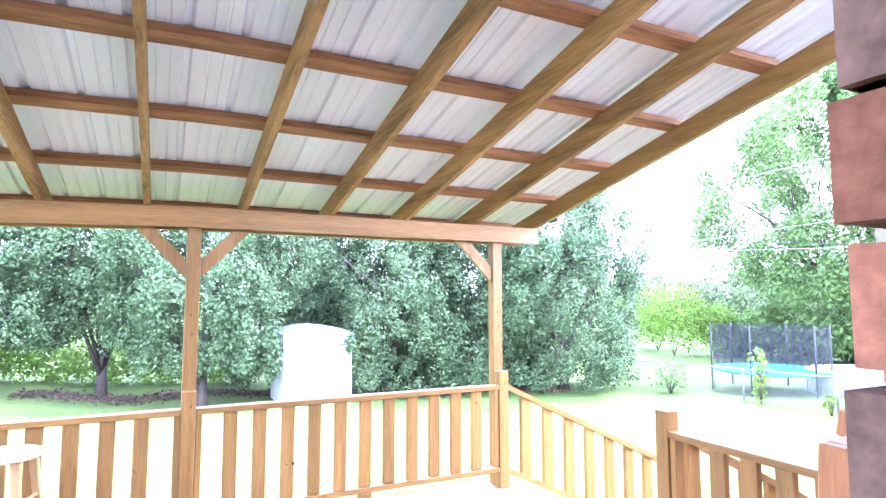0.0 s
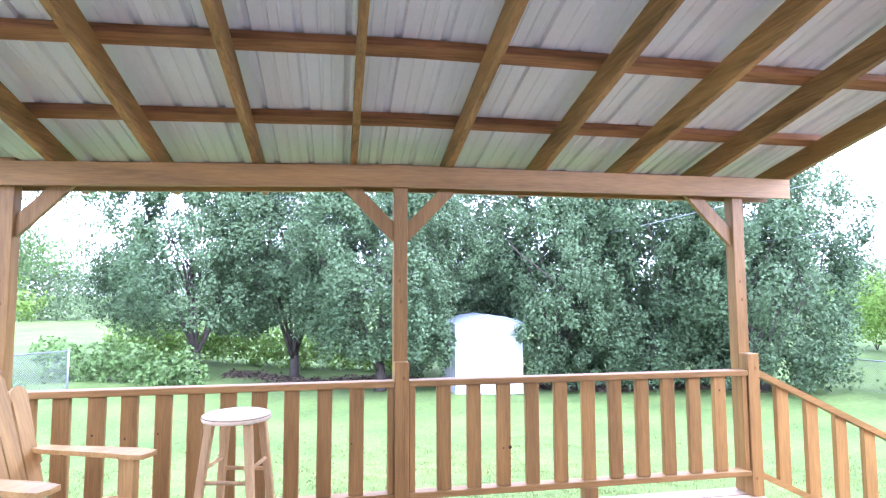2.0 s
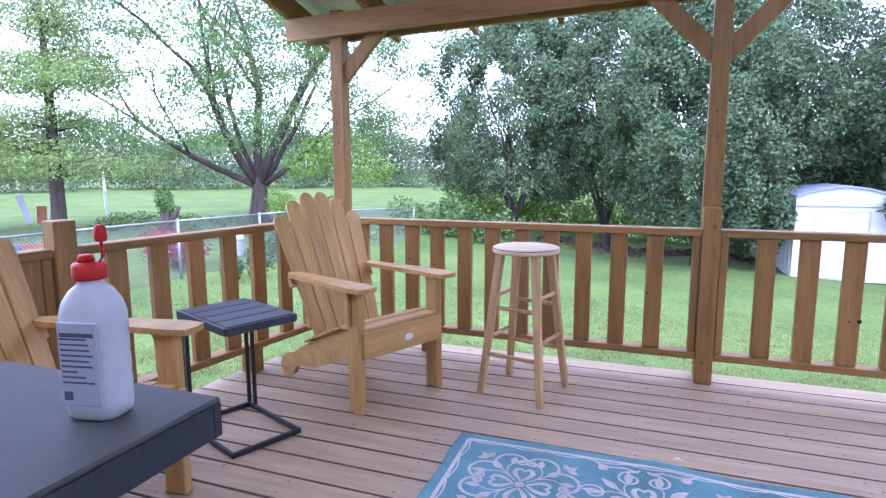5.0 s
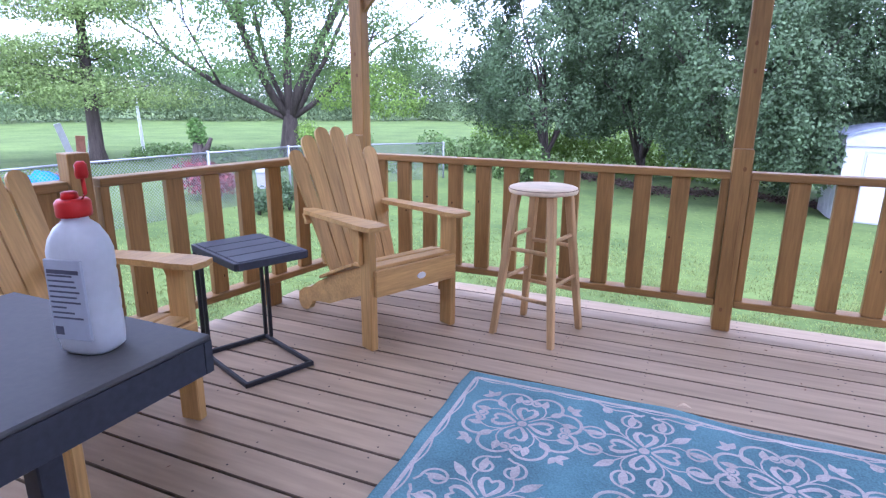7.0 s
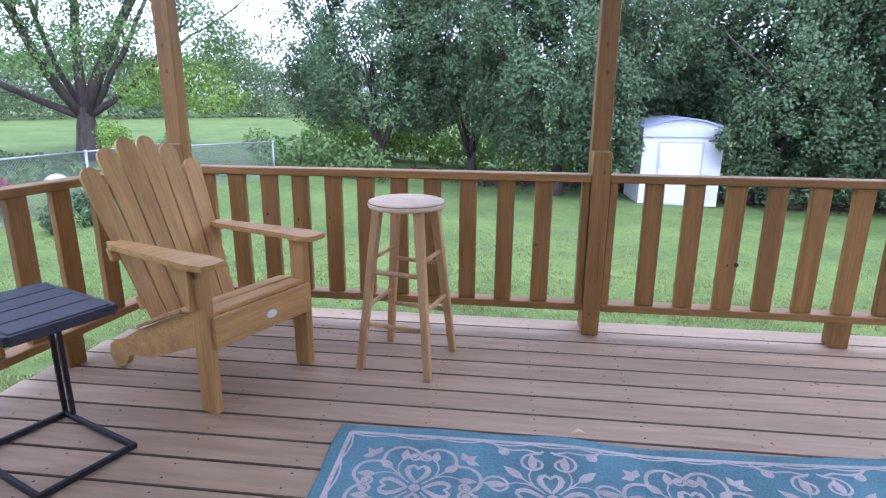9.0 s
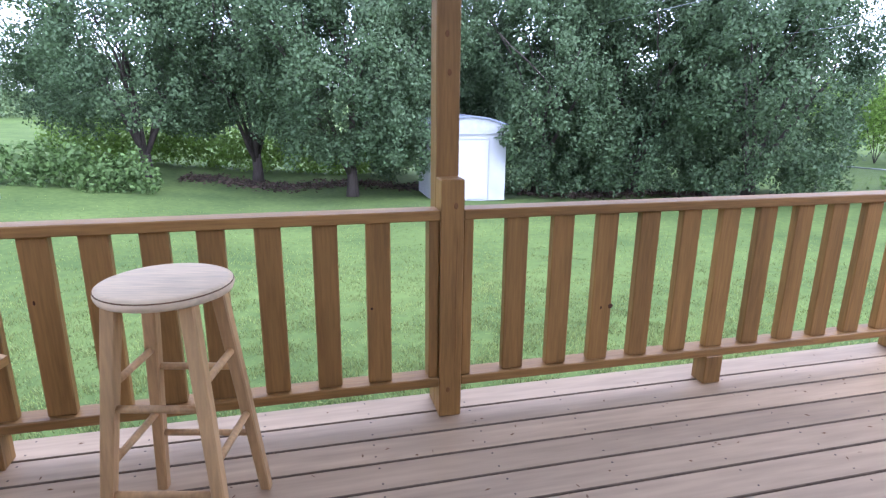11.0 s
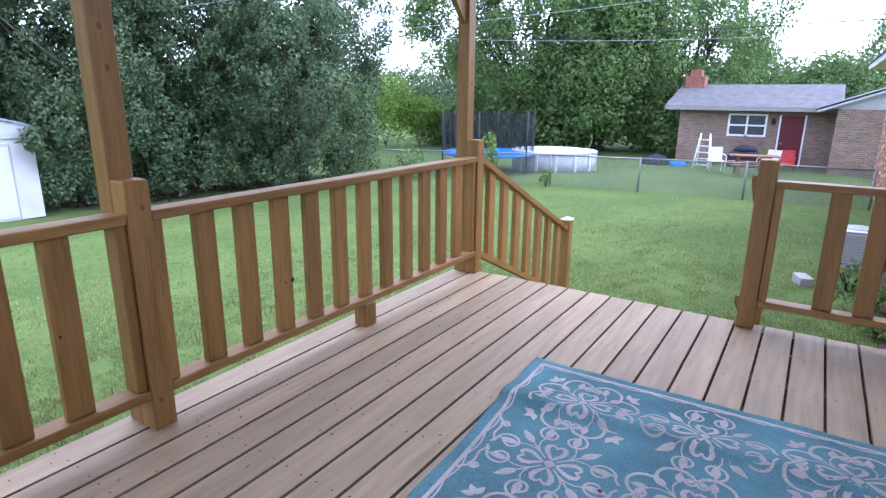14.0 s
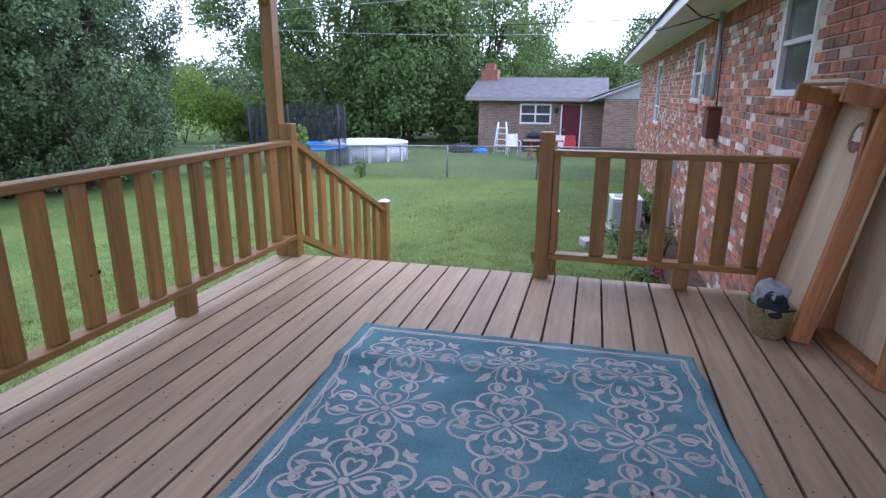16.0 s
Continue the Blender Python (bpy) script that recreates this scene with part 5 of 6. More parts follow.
def maple():
    rng = np.random.default_rng(77)
    x, y = -15.8, 16.6
    t = thing("maple_tree", "tall forked maple tree with sparse spring leaves", "tree", pose(x, y, ground_z(x, y)))
    bm = bmesh.new()
    ends = []
    tube(bm, [(0, 0, -0.1), (0, 0, 0.6), (0.03, 0, 1.2), (0.05, 0, 1.9)], [0.55, 0.40, 0.34, 0.22], 12)
    for d, l, r in (((-0.5, -0.4, 0.9), 5.4, 0.19), ((-0.16, 0.1, 1), 6.4, 0.2), ((0.16, 0.1, 1), 6.6, 0.24), ((0.55, 0.3, 0.7), 4.8, 0.13), ((-0.6, 0.3, 0.9), 4.6, 0.13),
                    ((-0.85, -0.45, 0.42), 5.0, 0.15), ((0.85, 0.3, 0.5), 4.8, 0.13)):
        limb(bm, rng, Vector((0.05, 0, 1.5)), Vector(d).normalized(), l, r, 3, ends, 0.35, 3)
    part("trunk", bm, M_bark, t, "", True)
    blobs = [((e.x, e.y, e.z), (0.75, 0.75, 0.45)) for e in ends if rng.uniform() < 0.92]
    for k in range(330):
        a, q = rng.uniform(0, 6.28), rng.uniform(0, 1)
        r = rng.uniform(0.8, 7.4)
        blobs.append(((r * math.cos(a), r * math.sin(a), 3.0 + 6.2 * q), (0.95, 0.95, 0.4)))
    for k in range(46):
        blobs.append(((rng.uniform(3.0, 8.5), rng.uniform(0.0, 3.5), rng.uniform(3.2, 8.2)), (0.9, 0.9, 0.4)))
    v, f = leaf_cloud(rng, blobs, 92000, 0.092)
    leaf_object("crown", v, f, M_leaf3, t, "sparse green leaves with sky showing through")
    blobs = [((4.5, -1.0, 3.0), (1.6, 1.2, 0.7)), ((5.5, -1.0, 2.2), (1.4, 1.0, 0.6)), ((3.2, -1.2, 2.4), (1.0, 0.9, 0.5))]
    v, f = leaf_cloud(rng, blobs, 4200, 0.095)
    leaf_object("low_foliage", v, f, M_limeleaf, t, "bright green low leaves")


maple()


def cypress(x, y, h, seed):
    rng = np.random.default_rng(seed)
    t = thing("cypress_tree", "tall straight tree with feathery yellow-green foliage", "tree", pose(x, y, ground_z(x, y)), "feathery trees")
    bm = bmesh.new()
    tube(bm, [(0, 0, -0.1), (0, 0, 0.5), (0.05, 0, h * 0.5), (0, 0, h)], [0.38, 0.24, 0.14, 0.02], 10)
    blobs = []
    for k in range(64):
        q = rng.uniform(0.2, 1)
        a = rng.uniform(0, 6.28)
        l = (1.1 - q) * h * 0.42
        p0 = Vector((0, 0, h * q))
        p1 = p0 + Vector((math.cos(a) * l, math.sin(a) * l, 0.12 * l))
        tube(bm, [p0, p0.lerp(p1, 0.5) + Vector((0, 0, .08)), p1], [0.035, 0.022, 0.008], 5)
        blobs.append((tuple(p0.lerp(p1, 0.65)), (l * 0.62 + .3, l * 0.62 + .3, 0.4)))
    part("trunk", bm, M_bark, t, "", True)
    v, f = leaf_cloud(rng, blobs, 56000, 0.07)
    leaf_object("crown", v, f, M_feather, t, "feathery yellow-green foliage")


cypress(-19.5, 10.6, 9.5, 5)
cypress(-21.5, 7.6, 10, 6)


def shrub(x, y, r, h, mat, label, count, seed, size=0.07, name="shrub"):
    rng = np.random.default_rng(seed)
    t = thing(name, label, "shrub", pose(x, y, ground_z(x, y)))
    blobs = [((rng.uniform(-.5, .5) * r, rng.uniform(-.5, .5) * r, h * rng.uniform(0.25, 0.75)), (r * 0.6, r * 0.6, h * 0.32)) for k in range(7)]
    v, f = leaf_cloud(rng, blobs, count, size)
    leaf_object("foliage", v, f, mat, t)
    bm = bmesh.new()
    for k in range(5):
        a = k * 1.26
        tube(bm, [(0, 0, -.03), (r * .2 * math.cos(a), r * .2 * math.sin(a), h * .3), (r * .4 * math.cos(a), r * .4 * math.sin(a), h * .6)], [.02, .015, .006], 5)
    part("stems", bm, M_bark, t, "", True)


shrub(-10.0, 6.3, 0.8, 1.0, M_leaf_red, "red flowering azalea bush behind the wire fence", 2600, 1)
shrub(-8.6, 10.6, 0.55, 0.6, M_leaf_red, "red flowering bush by the wire fence", 1200, 2)
shrub(-12.0, 13.0, 0.55, 1.75, M_limeleaf, "rounded bright green bush in the field", 2200, 3)
shrub(-11.0, 14.2, 0.6, 1.3, M_leaf3, "rounded dark green bush in the field", 1800, 4)
shrub(-9.5, 9.2, 0.5, 0.9, M_leaf3, "leafy green plant beside the wire fence", 1500, 5)
for x, y, r, h, seed in ((27.0, 20.4, 2.4, 4.6, 6), (29.5, 24.0, 2.4, 4.0, 7), (29.5, 19.6, 1.8, 3.0, 11), (31.5, 18.2, 1.8, 2.8, 12)):
    shrub(x, y, r, h, M_limeleaf, "rounded lime green shrub beyond the wire fence", 5200, seed, 0.15)
shrub(15.2, 9.9, 0.8, 1.2, M_leaf3, "loose light green shrub by the wire fence", 380, 8, 0.10)
shrub(15.5, 6.9, 0.25, 1.7, M_limeleaf, "slim climbing vine on the wire fence", 420, 9, 0.09)
shrub(15.4, 4.9, 0.24, 0.7, M_limeleaf, "weed growing at the wire fence", 110, 10, 0.08)
for k, (x, y, r, h) in enumerate(((7.6, -2.55, 0.4, 0.45), (6.7, -2.7, 0.4, 0.35), (5.7, -2.75, 0.25, 0.2), (5.0, -2.95, 0.25, 0.22), (7.2, -3.1, 0.3, 0.5), (4.1, -3.0, 0.22, 0.2), (9.6, -3.1, 0.35, 0.8))):
    shrub(x, y, r, h, M_leaf2 if k % 2 else M_leaf3, "leafy green plant in the flower bed by the house", 190, 30 + k, 0.06, "flower_bed_plant")
bm = bmesh.new()
bmesh.ops.create_grid(bm, x_segments=24, y_segments=4, size=0.5)
for v in bm.verts:
    v.co.x, v.co.y = 6.6 + v.co.x * 7.4, -3.08 + v.co.y * 0.72
    v.co.z = ground_z(v.co.x, v.co.y) + 0.03 + 0.02 * noise.noise(v.co * 3)
tagged(part("flower_bed", bm, M_dirt, None, "dark soil flower bed along the brick wall", True), category="flower bed", kind="structure")


def small_yard_things():
    z = ground_z(-15.8, 7.1)
    p = thing("garden_planter", "long terracotta planter trough on the neighbouring lawn", "planter", pose(-15.8, 7.15, z, 0, 0, 48))
    bm = bmesh.new()
    a = [bm.verts.new(v) for v in ((-0.34, -0.11, 0), (0.34, -0.11, 0), (0.34, 0.11, 0), (-0.34, 0.11, 0), (-0.4, -0.16, 0.22), (0.4, -0.16, 0.22), (0.4, 0.16, 0.22), (-0.4, 0.16, 0.22))]
    for q in ((3, 2, 1, 0), (0, 1, 5, 4), (1, 2, 6, 5), (2, 3, 7, 6), (3, 0, 4, 7), (4, 5, 6, 7)):
        bm.faces.new([a[i] for i in q])
    part("trough", bm, M_terracotta, p)
    boxpart("rim", p, M_terracotta, (-0.43, 0.43, -0.19, 0.19, 0.2205, 0.25), 0.006)
    boxpart("soil", p, M_dirt, (-0.38, 0.38, -0.14, 0.14, 0.2505, 0.262), 0)
    bm = bmesh.new()
    bmesh.ops.create_icosphere(bm, subdivisions=3, radius=1)
    for v in bm.verts:
        v.co = Vector((v.co.x * 0.45, v.co.y * 0.32, max(v.co.z, -0.25) * 0.26)) * (1 + 0.3 * noise.noise(v.co * 2.3))
    ob = part("blue_tarpaulin", bm, M_blue, None, "crumpled blue tarpaulin on the neighbouring lawn", True)
    ob.matrix_basis = pose(-16.1, 6.5, ground_z(-16.1, 6.5) + 0.06)
    ob["category"] = "tarpaulin"
    for x, y, w, h, lean, mat, label in ((-24.3, 12.8, 0.26, 1.25, -14, M_greybox, "grey weathered plank leaning at the edge of the field"), (-23.8, 12.95, 0.34, 0.72, 3, M_picnic, "short faded board standing at the edge of the field"),
                                         (-23.4, 13.1, 0.26, 0.98, 8, M_greybox, "grey weathered plank leaning at the edge of the field")):
        ob = boxpart("plank", None, mat, (-w / 2, w / 2, -0.025, 0.025, -0.08, h), 0.006, pose(x, y, ground_z(x, y), 0, lean, 62), label)
        ob["category"] = "plank"
    t = thing("plastic_tub", "pale lilac plastic tub with a grey domed lid behind the fence", "tub", pose(-10.2, 8.4, ground_z(-10.2, 8.4)))
    bm = bmesh.new()
    lathe(bm, [(0.19, 0), (0.205, 0.03), (0.225, 0.36), (0.235, 0.38)], 20)
    part("tub_body", bm, M_lilac, t, "", True)
    bm = bmesh.new()
    lathe(bm, [(0.245, 0.3805), (0.24, 0.43), (0.19, 0.51), (0.10, 0.56), (0.02, 0.57)], 20)
    part("lid", bm, M_greybox, t, "grey domed lid", True)
    b = boxpart("concrete_block", None, M_concrete, (-0.15, 0.15, -0.08, 0.08, 0, 0.13), 0.008, pose(7.6, -2.05, ground_z(7.6, -2.05) - 0.01, 0, 0, 20), "pale concrete block lying on the lawn by the flower bed")
    b["category"] = "block"
    rng = np.random.default_rng(41)
    v, f = leaf_cloud(rng, [((5.6 + 0.25 * k, -2.86 - 0.06 * (k % 2), ground_z(5.6, -2.86) + 0.16), (0.09, 0.09, 0.06)) for k in range(3)], 160, 0.045)
    leaf_object("red_flowers", v, f, M_leaf_red, None, "small red blossoms in the flower bed", "stuff")


small_yard_things()
shrub(-7.9, 5.5, 0.3, 0.6, M_leaf, "dark green grassy plant at the foot of the wire fence", 900, 51, 0.06)
shrub(-7.8, 6.3, 0.28, 0.65, M_leaf, "dark green grassy plant at the foot of the wire fence", 900, 52, 0.06)


def stump(x, y):
    t = thing("tree_stump", "tall broken tree stump overgrown with green shoots", "stump", pose(x, y, ground_z(x, y)))
    bm = bmesh.new()
    tube(bm, [(0, 0, -0.05), (0.02, 0, 0.5), (0.08, 0, 1.1)], [0.3, 0.2, 0.13], 9)
    tube(bm, [(0, 0, 0.3), (0.35, 0.1, 0.7), (0.55, 0.1, 1.0)], [0.14, 0.1, 0.06], 7)
    part("trunk", bm, M_bark, t, "", True)
    rng = np.random.default_rng(2)
    v, f = leaf_cloud(rng, [((0, 0, 1.3), (0.3, 0.3, 0.4)), ((0.1, 0, 1.0), (0.3, 0.3, 0.3))], 800, 0.09)
    leaf_object("new_growth", v, f, M_leaf2, t)


stump(-15.4, 11.2)


def far_woods():
    rng = np.random.default_rng(9)
    blobs = []
    for k in range(90):
        a = radians(92 + 75 * k / 90)
        d = rng.uniform(62, 76)
        h = rng.uniform(4.4, 6.2) + 2.6 * max(0, math.sin(k * 0.43)) * rng.uniform(0.4, 1)
        w = rng.uniform(1.6, 3.2)
        blobs.append(((d * math.cos(a), d * math.sin(a), -1.0 + h * 0.5), (w, w, h * 0.6)))
        blobs.append(((d * math.cos(a + .015), d * math.sin(a + .015), -1.0 + h * 0.85), (w * 0.6, w * 0.6, h * 0.32)))
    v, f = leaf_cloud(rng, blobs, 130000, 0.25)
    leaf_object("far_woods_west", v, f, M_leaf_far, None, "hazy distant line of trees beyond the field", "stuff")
    blobs = []
    for k in range(70):
        a = radians(-20 + 78 * k / 70)
        d = rng.uniform(66, 84)
        h = rng.uniform(4.6, 6.6)
        blobs.append(((d * math.cos(a), d * math.sin(a), -1.0 + h * 0.5), (4.0, 4.0, h * 0.6)))
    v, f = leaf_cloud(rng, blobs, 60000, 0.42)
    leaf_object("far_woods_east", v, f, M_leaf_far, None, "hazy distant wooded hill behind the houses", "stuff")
    # brush under and behind the pear trees
    blobs = []
    for k in range(40):
        x = -9 + 13 * k / 40
        blobs.append(((x, 22.5 + rng.uniform(-.6, .6), ground_z(x, 20) + rng.uniform(0.4, 1.3)), (0.8, 0.7, 0.9)))
    v, f = leaf_cloud(rng, blobs, 15000, 0.13)
    leaf_object("brush", v, f, M_limeleaf, None, "bright yellow-green brush behind the pear trees", "stuff")
    blobs = []
    for k in range(80):
        q = k / 79
        x, y = 4 + 11.5 * q, 19.5 - 5.5 * q
        blobs.append(((x, y, ground_z(x, y) + rng.uniform(0.4, 6.2)), (1.2, 0.9, 1.5)))
    v, f = leaf_cloud(rng, blobs, 30000, 0.17)
    v2, f2 = leaf_cloud(rng, [((29.5 + rng.uniform(0, 5), 4.6 + 16 * k / 50, -1.2 + rng.uniform(0, 1.6)), (1.3, 1.0, 1.2)) for k in range(50)], 15000, 0.26)
    leaf_object("hedge_thicket", v2, f2, M_leaf3, None, "shaded hedge behind the pool and trampoline", "stuff")
    n = 6500
    q = rng.uniform(0, 1, n)
    lx = -4.5 + 17.5 * q
    ly = np.where(q < 0.5, 19.0, 19.0 - 10.5 * (q - 0.5)) + 0.5 * np.sin(lx * 1.3) + rng.normal(size=n) * 0.5
    off = ~((lx > 3.3) & (lx < 5.9) & (ly < 17.5))
    lx, ly = lx[off], ly[off]
    p = np.stack([lx, ly, np.array([ground_z(i, j) for i, j in zip(lx, ly)]) + rng.uniform(0.005, 0.07, len(lx))], 1)
    t, b = rng.normal(size=p.shape) * [1, 1, 0.35], rng.normal(size=p.shape) * [1, 1, 0.35]
    t, b = 0.07 * t / np.linalg.norm(t, axis=1)[:, None], 0.05 * b / np.linalg.norm(b, axis=1)[:, None]
    quad = np.stack([p - t, p - b, p + t, p + b], 1).reshape(-1, 3)
    leaf_object("leaf_litter", quad, np.arange(len(quad)).reshape(-1, 4), M_litter, None, "brown dry leaf litter under the pear trees", "stuff")
    leaf_object("thicket", v, f, M_leaf, None, "dark thicket behind the pear trees", "stuff")
    blobs = []
    for k in range(40):
        x, y = -9.4 + rng.uniform(-.5, .5) - 14 * (k / 40), 9.8 + 5 * rng.uniform() + 3 * k / 40
        blobs.append(((x, y, ground_z(x, y) + 0.1), (0.7, 0.5, 0.25)))
    for k in range(26):
        x = -9 + 4.5 * k / 26
        blobs.append(((x, 15.5 + rng.uniform(-.6, .6), ground_z(x, 15.5) + rng.uniform(0.2, 0.9)), (0.5, 0.4, 0.5)))
    v, f = leaf_cloud(rng, blobs, 8000, 0.13)
    leaf_object("tall_weeds", v, f, M_leaf3, None, "tall weeds along the edge of the field", "stuff")


far_woods()
for k, (x, y, h, w, low, count, belly) in enumerate(((33.0, 13.6, 16, 7.6, 0.17, 96000, 0.12), (37.0, 6.0, 14, 6.0, 0.16, 60000, 0.1), (31.5, 8.6, 9.5, 3.6, 0.14, 30000, 0.0),
                                                     (46, -2, 5.2, 3.2, 0.1, 14000, 0.0), (58, -6, 9.5, 2.6, 0.1, 12000, 0.0), (50, 3, 6.5, 3.6, 0.1, 14000, 0.0))):
    sprig_tree("shade_tree", x, y, h, w, low, "large leafy green tree behind the neighbouring house", M_leaf3, 420, count, 0.165, 60 + k,
               "trees around the neighbouring house", 0.32, belly, (0.45, 1.0))


# ---- the shed ----
def make_shed():
    x0, x1, yf, yb = 3.45, 5.75, 15.0, 17.3
    z0 = ground_z(4.5, 15) - 0.02
    ze, zp = z0 + 2.28, z0 + 2.56
    t = thing("garden_shed", "white painted metal garden shed with a gable roof", "shed")
    xm = (x0 + x1) / 2
    bm = bmesh.new()
    arc = [(x0 + (x1 - x0) * q, ze + (zp - ze) * (1 - abs(2 * q - 1) ** 1.7)) for q in (0, 0.12, 0.28, 0.5, 0.72, 0.88, 1)]
    prism(bm, [(x0, z0), (x1, z0)] + arc[::-1], yf, yb)
    part("shed_shell", bm, M_shed, t)
    over = [(xm + (x - xm) * 1.025, z + 0.015) for x, z in arc]
    bm = bmesh.new()
    prism(bm, over + [(x, z + 0.05) for x, z in over[::-1]], yf - 0.12, yb + 0.1)
    part("roof_sheet", bm, M_shedroof, t, "low curved grey blue metal roof")
    bm = bmesh.new()
    prism(bm, [(x0 - 0.02, ze - 0.22), (x1 + 0.02, ze - 0.22)] + [(x, z - 0.004) for x, z in over[::-1]], yf - 0.06, yf - 0.002)
    part("gable_band", bm, M_greybox, t, "pale grey band under the roof")
    d0, d1 = x0 + 0.5, x0 + 1.72
    door = boxpart("door", t, M_shed, (d0, d1, yf - 0.03, yf - 0.002, z0 + 0.06, z0 + 1.85), 0.006)
    for d in ((d0 - 0.05, d0 - 0.012, yf - 0.022, yf - .002, z0 + 0.02, z0 + 1.90), (d1 + 0.012, d1 + 0.05, yf - 0.022, yf - .002, z0 + 0.02, z0 + 1.90), (d0 - 0.05, d1 + 0.05, yf - 0.022, yf - .002, z0 + 1.9005, z0 + 1.94)):
        boxpart("door_trim", t, M_greybox, d, 0)
    boxpart("latch", door, M_greybox, (d0 + 0.03, d0 + 0.09, yf - 0.06, yf - 0.0305, z0 + 1.15, z0 + 1.32), 0.004)
    for k in range(4):
        boxpart("rib", t, M_shed, (x0 - 0.012, x0 - 0.001, yf + 0.3 + 0.5 * k, yf + 0.34 + 0.5 * k, z0, ze - 0.06), 0)
    rng = np.random.default_rng(12)
    v, f = leaf_cloud(rng, [((x1 - 0.15, yf - 0.35, ze - 0.25), (0.3, 0.25, 0.4)), ((x1 + .1, yf - 0.3, ze - 0.75), (0.18, 0.2, 0.25)), ((x0 - 0.4, yf - 0.1, ze - .7), (0.4, 0.4, 0.8))], 500, 0.15)
    leaf_object("overhanging_twigs", v, f, M_leaf, None, "leafy twigs hanging over the shed corner", "stuff")


make_shed()


# ---- wire fences ----
def chain_fence(a, b, height, label, spacing=2.6, mesh=0.062, wr=0.0022):
    a, b = Vector(a), Vector(b)
    n = max(1, round((b - a).length / spacing))
    t = thing("chain_link_fence", label, "fence", group="wire fences")
    pts = [a.lerp(b, k / n) for k in range(n + 1)]
    zs = [ground_z(p.x, p.y) for p in pts]
    d = (b - a).normalized()
    nrm = Vector((-d.y, d.x))
    for p, z in zip(pts, zs):
        bm = bmesh.new()
        tube(bm, [(p.x, p.y, z - 0.1), (p.x, p.y, z + height + 0.04)], 0.028, 8)
        part("fence_post", bm, M_grey, t, "", True)
    for k in range(n):
        bm = bmesh.new()
        tube(bm, [(pts[k].x, pts[k].y, zs[k] + height), (pts[k + 1].x, pts[k + 1].y, zs[k + 1] + height)], 0.02, 8)
        part("top_rail", bm, M_grey, t, "", True)
        verts, faces = [], []
        L = (pts[k + 1] - pts[k]).length
        m = int((L + height) / mesh)
        for i in range(m):
            s = i * mesh
            for up in (0, 1):
                # a wire rising along the fence, cut to the panel
                u0, u1 = s - height, s
                w0, w1 = 0.0, height
                if u0 < 0:
                    w0, u0 = -u0, 0.0
                if u1 > L:
                    w1, u1 = height - (u1 - L), L
                if w1 <= w0:
                    continue
                if up:
                    u0, u1 = L - u0, L - u1
                q = []
                for u, w in ((u0, w0), (u1, w1)):
                    pp = pts[k] + d * u
                    zz = zs[k] + (zs[k + 1] - zs[k]) * u / L + w + 0.01
                    q.append(Vector((pp.x, pp.y, zz)))
                side = Vector((d.x, d.y, 0)) * wr * 1.4
                j = len(verts)
                verts += [tuple(q[0] - side), tuple(q[0] + side), tuple(q[1] + side), tuple(q[1] - side)]
                faces.append((j, j + 1, j + 2, j + 3))
        soup("wire_mesh", verts, faces, M_grey, t)


chain_fence((15.7, -3.2), (15.7, 13.0), 0.95, "grey chain link fence across the lawn", wr=0.0045)
chain_fence((-8.9, -4.5), (-8.9, 10.2), 1.15, "grey chain link fence beside the lawn", wr=0.004)
chain_fence((-8.9, 10.2), (-7.4, 13.4), 1.1, "grey chain link fence half hidden by weeds", wr=0.003)


# ---- the neighbouring house and yard ----
def brick_texture(name, c1, c2, mortar, sx):
    m = bpy.data.materials.new(name)
    m.use_nodes = True
    nt = m.node_tree
    p = nt.nodes["Principled BSDF"]
    p.inputs["Roughness"].default_value = 0.92
    tc, mp = nt.nodes.new("ShaderNodeTexCoord"), nt.nodes.new("ShaderNodeMapping")
    mp.inputs["Rotation"].default_value = (radians(90), 0, radians(90)) if sx else (radians(90), 0, 0)
    br = nt.nodes.new("ShaderNodeTexBrick")
    br.inputs["Color1"].default_value, br.inputs["Color2"].default_value, br.inputs["Mortar"].default_value = (*c1, 1), (*c2, 1), (*mortar, 1)
    br.inputs["Scale"].default_value = 1.0
    br.inputs["Brick Width"].default_value, br.inputs["Row Height"].default_value, br.inputs["Mortar Size"].default_value = 0.213, 0.0755, 0.007
    comb, sep = nt.nodes.new("ShaderNodeCombineXYZ"), nt.nodes.new("ShaderNodeSeparateXYZ")
    nt.links.new(tc.outputs["Object"], sep.inputs[0])
    nt.links.new(sep.outputs["Y" if sx else "X"], comb.inputs["X"])
    nt.links.new(sep.outputs["Z"], comb.inputs["Y"])
    nt.links.new(comb.outputs[0], br.inputs["Vector"])
    ns = nt.nodes.new("ShaderNodeTexNoise")
    ns.inputs["Scale"].default_value = 1.6
    mix = nt.nodes.new("ShaderNodeMixRGB")
    mix.blend_type = 'MULTIPLY'
    mix.inputs[0].default_value = 0.5
    nt.links.new(br.outputs["Color"], mix.inputs[1])
    nt.links.new(ns.outputs["Fac"], mix.inputs[2])
    nt.links.new(mix.outputs[0], p.inputs["Base Color"])
    return m


M_nb = brick_texture("neighbour_brick", (0.34, 0.215, 0.15), (0.20, 0.135, 0.11), (0.40, 0.35, 0.30), True)


